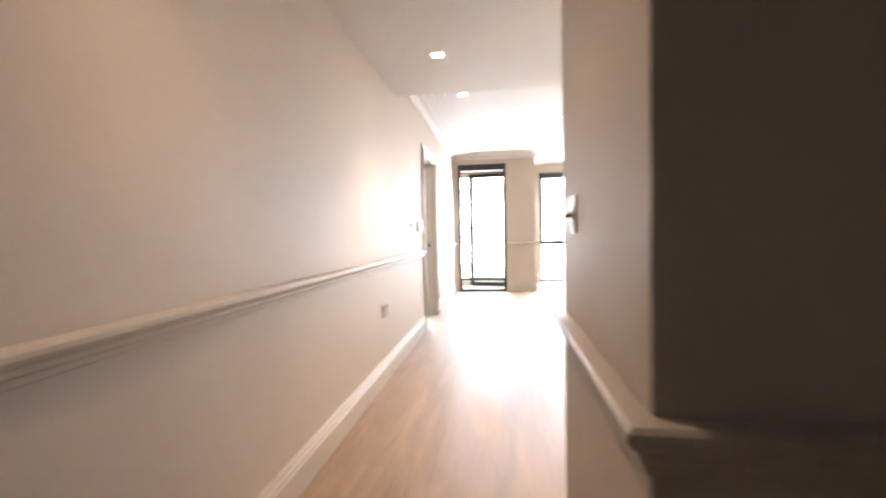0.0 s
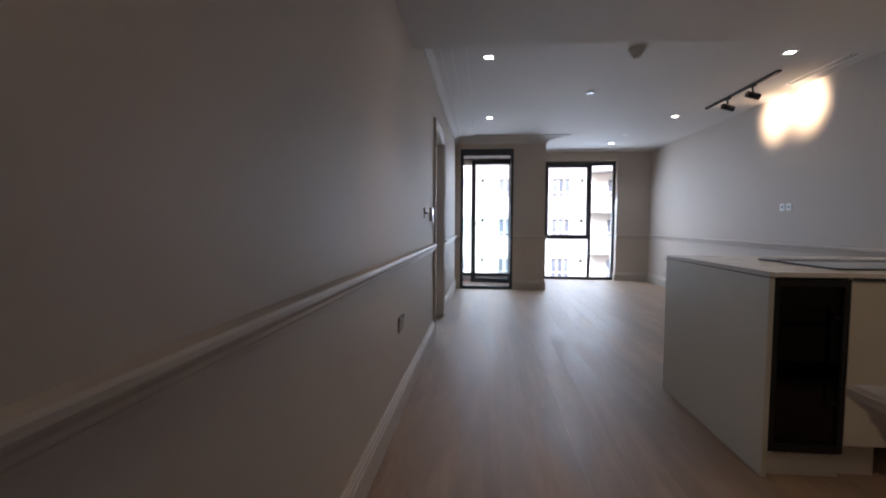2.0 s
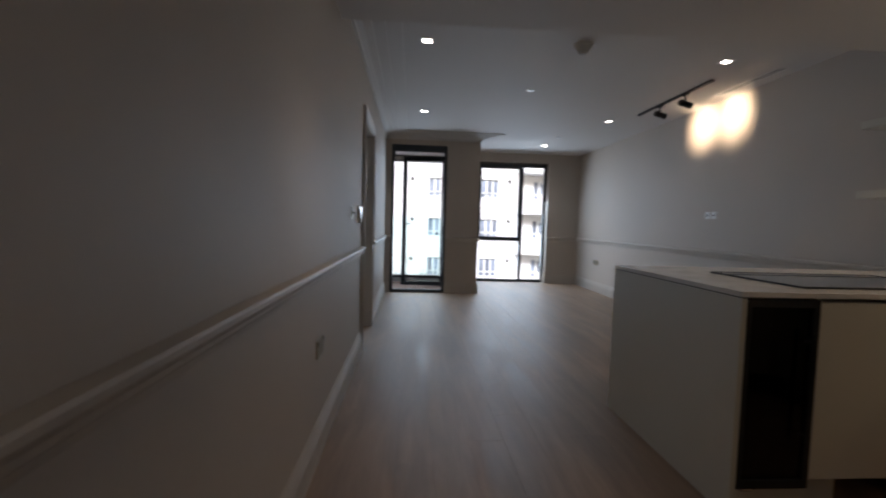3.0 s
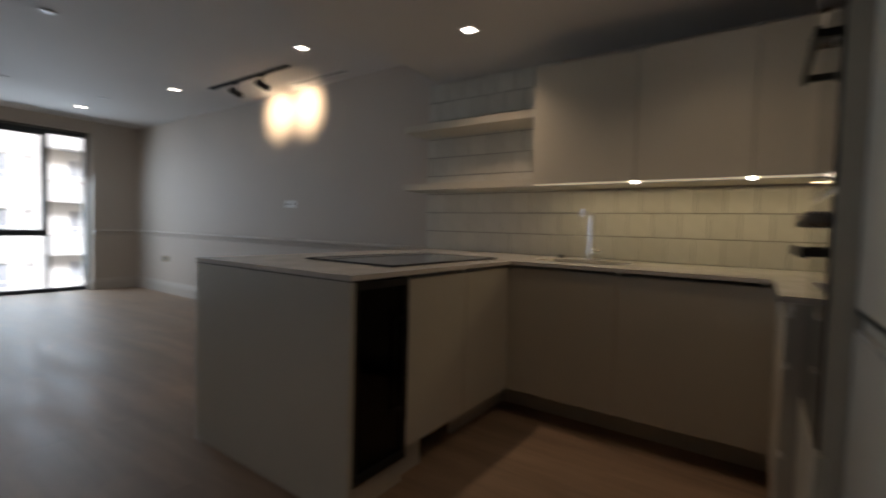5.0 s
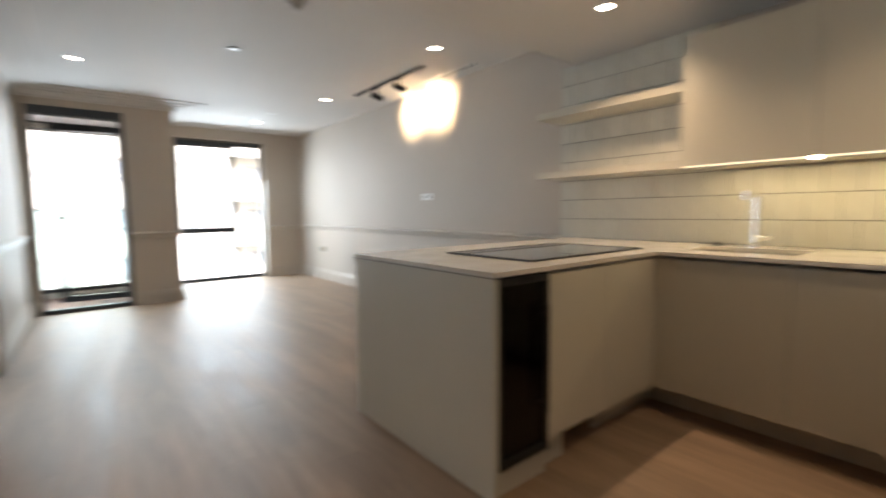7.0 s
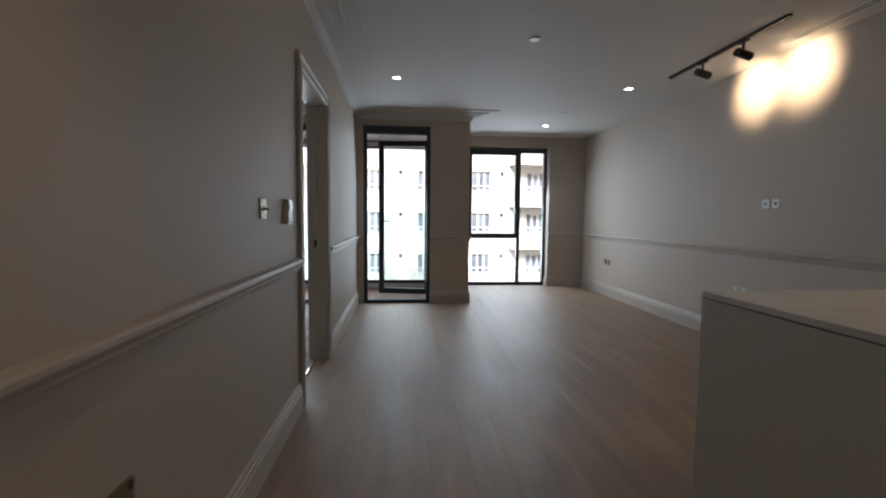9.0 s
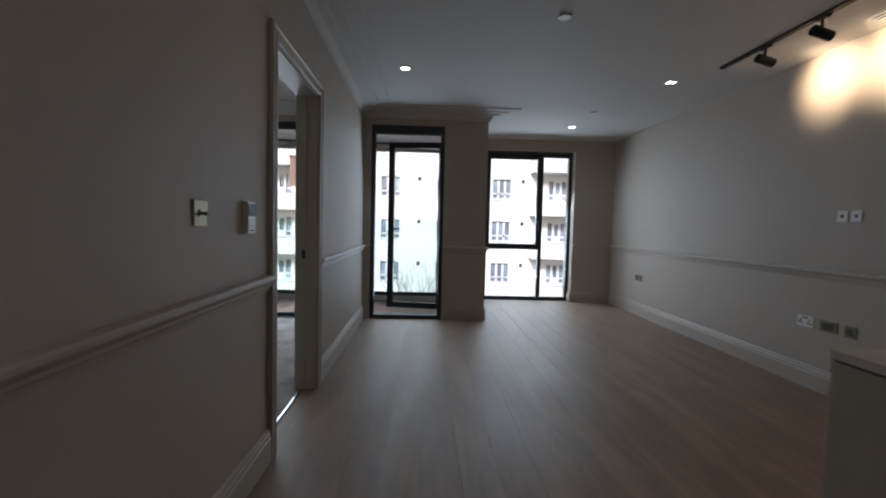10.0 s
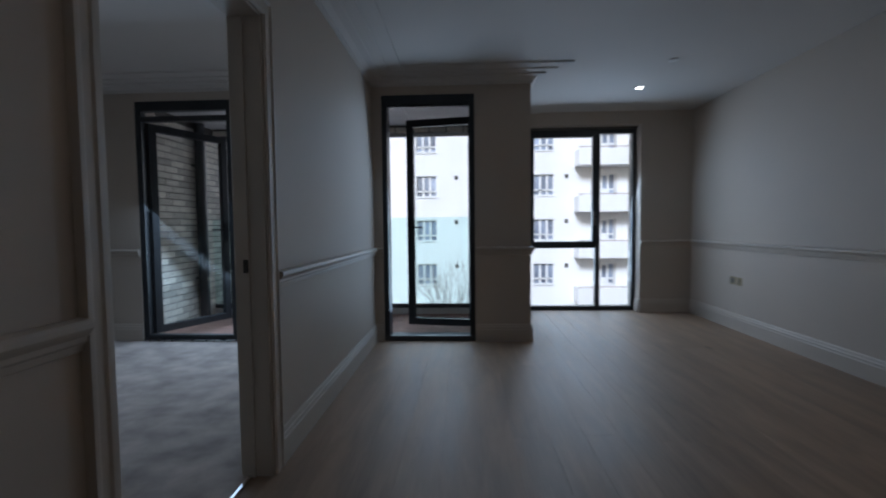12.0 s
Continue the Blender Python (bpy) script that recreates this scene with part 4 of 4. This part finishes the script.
def far_window(x, top, w=1.2, h=1.25, door=False):
    win = part("window", boxes((x, x + 0.05, 0.10, 0.18, top - h, top), (x + w - 0.05, x + w, 0.10, 0.18, top - h, top), (x + 0.05, x + w - 0.05, 0.10, 0.18, top - 0.05, top),
                               (x + 0.05, x + w - 0.05, 0.10, 0.18, top - h, top - h + 0.07), (x + 0.05, x + w - 0.05, 0.10, 0.18, top - h * 0.76, top - h * 0.76 + 0.09),
                               (x + w / 3 - 0.065, x + w / 3 + 0.065, 0.10, 0.18, top - h + 0.07, top - 0.05), (x + 2 * w / 3 - 0.065, x + 2 * w / 3 + 0.065, 0.10, 0.18, top - h + 0.07, top - 0.05),
                               (x - 0.05, x + w + 0.05, -0.06, 0.09, top - h - 0.05, top - h)), WINFRAME, block)
    for k in range(3):
        a = x + 0.05 + k * (w - 0.1) / 3
        part("pane", boxes((a, a + (w - 0.1) / 3, 0.20, 0.215, top - h * 0.76 + 0.09, top - 0.05)), FARPANE, win)
        part("pane", boxes((a, a + (w - 0.1) / 3, 0.20, 0.215, top - h + 0.07, top - h * 0.76)), FARPANE, win)
    if door:
        part("balcony_door", boxes((x + w / 3 - 0.02, x + w / 3 + 0.06, 0.07, 0.098, top - h - 0.45, top - 0.02), (x + 2 * w / 3 - 0.06, x + 2 * w / 3 + 0.02, 0.07, 0.098, top - h - 0.45, top - 0.02),
                                   (x + w / 3 + 0.06, x + 2 * w / 3 - 0.06, 0.07, 0.098, top - 0.12, top - 0.02), (x + w / 3 + 0.06, x + 2 * w / 3 - 0.06, 0.07, 0.098, top - h - 0.45, top - h * 0.7)), WINFRAME, win)
    part("curtain", boxes((x + 0.08, x + w * 0.30, 0.26, 0.28, top - h, top - 0.05), (x + w * 0.72, x + w - 0.08, 0.26, 0.28, top - h, top - 0.05)), CURTAIN, win)


seen = [z - GZ for z in ROWS if -4.2 < z < 10]
for top_ in seen:
    for c in COLS + [-9.2, 7.95]:
        far_window(c, top_, door=c in (-9.2, 7.95))
    for c in (-0.15, 6.32, -9.85, 3.0):
        part("air_vent", boxes((c - 0.10, c + 0.10, -0.03, 0.0, top_ - 0.24, top_ + 0.0)), GROUT, block)
for top_ in [z - GZ for z in ROWS if z > -8]:
    for x0, x1 in ((6.75, 11.2), (-10.1, -6.6)):
        b = part("balcony", boxes((x0, x1, -1.15, 0.0, top_ + 0.38, top_ + 0.55), (x0, x1, -1.15, -1.0, top_ + 0.55, top_ + 1.28), (x0, x0 + 0.15, -1.0, 0, top_ + 0.55, top_ + 1.28),
                                  (x1 - 0.15, x1, -1.0, 0, top_ + 0.55, top_ + 1.28)), RENDER, block, "projecting white rendered balcony")
        part("balcony_rail", boxes((x0 - 0.02, x1 + 0.02, -1.17, -1.13, top_ + 1.36, top_ + 1.40), *[(x0 + 0.1 + k * 0.6, x0 + 0.13 + k * 0.6, -1.16, -1.13, top_ + 1.28, top_ + 1.36) for k in range(int((x1 - x0) / 0.6))]), RAILING, b)

screen_part = part("timber_screen", boxes(*[(-7.75 + k * 0.22, -7.55 + k * 0.22, -1.22, -1.17, 3.25 - GZ, 4.95 - GZ) for k in range(6)], (-7.8, -6.4, -1.3, -0.9, 4.95 - GZ, 5.05 - GZ)), DECK, block, "brown boarded screen on a balcony")

# bare street tree in front of the block
tree = base("street_tree", "bare winter tree with fine spreading twigs", "tree", (-0.1, 26.0, GZ))
random.seed(11)


def limb(bm, a, way, length, r, depth):
    n_ = 3
    p = Vector(a)
    for k in range(n_):
        q = p + way * (length / n_)
        rod(bm, p, q, r * (1 - 0.28 * k / n_), r * (1 - 0.28 * (k + 1) / n_), sides=5 if depth > 1 else 4)
        p = q
        way = (way + Vector((random.uniform(-1, 1), random.uniform(-1, 1), random.uniform(-0.2, 0.6))) * 0.13).normalized()
    if depth < 5:
        for k in range(3 if depth < 4 else 2):
            w = (way + Vector((random.uniform(-1, 1), random.uniform(-1, 1), random.uniform(-0.1, 0.7))) * 0.62).normalized()
            limb(bm, p, w, length * random.uniform(0.62, 0.86), r * 0.50, depth + 1)


part("trunk", rod(bmesh.new(), (0, 0, 0), (0.05, 0, 3.0), 0.17, 0.12, sides=10), BARK, tree, smooth=True)
bm = bmesh.new()
for k in range(5):
    ang = k * 1.3 + 0.4
    limb(bm, (0.05, 0, 2.95), Vector((math.cos(ang) * 0.42, math.sin(ang) * 0.42, 1)).normalized(), 1.9, 0.062, 1)
part("branches", bm, BARK, tree)

# ---- pieces: boards, tiles, bricks ----


def piece_mesh(name, w, l, h, material, bevel):
    """A block of size w x l x h, its top edges eased."""
    bm = bmesh.new()
    b = bevel
    v = [bm.verts.new(p) for p in ((0, 0, 0), (w, 0, 0), (w, l, 0), (0, l, 0), (0, 0, h - b), (w, 0, h - b), (w, l, h - b), (0, l, h - b), (b, b, h), (w - b, b, h), (w - b, l - b, h), (b, l - b, h))]
    for q in ((0, 1, 5, 4), (1, 2, 6, 5), (2, 3, 7, 6), (3, 0, 4, 7), (4, 5, 9, 8), (5, 6, 10, 9), (6, 7, 11, 10), (7, 4, 8, 11), (8, 9, 10, 11)):
        bm.faces.new([v[i] for i in q])
    return mesh_of(name, bm, material)


cache = {}


def piece(name, w, l, h, material, parent, m, bevel=0.0012):
    key = (name, round(w, 3), round(l, 3), round(h, 3))
    if key not in cache:
        cache[key] = piece_mesh(name, w, l, h, material, bevel)
    ob = new(name, cache[key])
    ob.parent = parent
    ob.matrix_basis = m
    return ob


PW, PL = 0.19, 2.1
random.seed(7)
k = 0
x = XL
while x < XR - 0.01:
    w = min(PW, XR - x)
    y = YEND - random.uniform(0.1, 2.0)
    y_end = YD if x + w < XC + 0.02 else YB + 0.13
    while y < y_end:
        a, b = max(y, YEND), min(y + PL, y_end)
        if b - a > 0.02:
            piece("floor_board", w - 0.0004, round(b - a, 2) - 0.0004, 0.012, OAK, floor, pose(x + 0.0002, a, -0.012), 0.0004)
        y += PL
    x += PW
piece("floor_board", 0.083, DOOR1 - DOOR0 - 0.037, 0.012, OAK, floor, pose(XL - 0.083, DOOR0 + 0.0185, -0.012), 0.0006)
for k in range(10):
    y0 = YD + 0.09 + k * 0.142
    for x0, x1 in ((DX0, -1.3), (-1.3, DX1)):
        piece("deck_board", round(x1 - x0, 2) - 0.005, 0.136, 0.025, DECK, deck, pose(x0 + 0.002, y0, -0.045), 0.003)

# splashback tiles, flat against the wall: local x along -y, local y up, local z out of the wall
TP = 0.156
splash = part("splashback", boxes((XR - 0.006, XR, 1.002, 4.137, CT + 0.001, 1.380), (XR - 0.006, XR, 2.952, 4.137, 1.380, 2.300)), GROUT, None, "cream square tiles in dark grout behind the worktop")
splash["kind"] = "structure"
random.seed(3)
for r in range(9):
    z = CT + 0.002 + r * TP
    y_low = 1.004 if r < 3 else 2.954
    y = 4.135 + (0.044 if r % 2 else 0.044 + TP / 2)
    while y > y_low:
        top_y, low_y = min(y, 4.135), max(y - TP + 0.004, y_low)
        if top_y - low_y > 0.012:
            w = round(top_y - low_y, 3)
            piece("tile", w, TP - 0.004, 0.008, TILE, splash,
                  Matrix(((0, 0, -1, XR - 0.006), (-1, 0, 0, top_y), (0, 1, 0, z), (0, 0, 0, 1))) @ pose(0, 0, 0, random.uniform(-0.15, 0.15), random.uniform(-0.15, 0.15), 0), 0.0018)
        y -= TP


def bricks(parent, origin, u, v_, out, length, height, rot=0.0):
    """Stretcher courses over a face; u along, v up, out of the wall."""
    u, v_, out, origin = Vector(u), Vector(v_), Vector(out), Vector(origin)
    bl, bh, j = 0.215, 0.065, 0.010
    z = 0.0
    row = 0
    while z + bh <= height + 0.001:
        s = -(bl + j) / 2 if row % 2 else 0.0
        while s < length:
            a, b = max(s, 0), min(s + bl, length)
            if b - a > 0.03:
                o = origin + u * a + v_ * z
                m = Matrix(((u.x, v_.x, out.x, o.x), (u.y, v_.y, out.y, o.y), (u.z, v_.z, out.z, o.z), (0, 0, 0, 1)))
                piece("brick", round(b - a, 2), bh, 0.012 + 0.003 * random.random() // 0.001 * 0.001, BRICK, parent, m, 0.003)
            s += bl + j
        z += bh + j
        row += 1


bricks(wall_side, (DX0 - 0.004, 10.745, -0.02), (0, -1, 0), (0, 0, 1), (1, 0, 0), 2.05, 2.45)
bricks(wall_right, (W1 + 0.03, YB + 0.468, -0.02), (0, -1, 0), (0, 0, 1), (-1, 0, 0), 0.16, 2.36)
bricks(wall_head, (DX0, DY1 + 0.07, 2.37), (1, 0, 0), (0, 0, 1), (0, -1, 0), 3.55, 0.075)
bricks(wall_head, (W0 - 0.1, DY1 + 0.30, 2.365), (1, 0, 0), (0, 1, 0), (0, 0, -1), 1.7, 0.08)
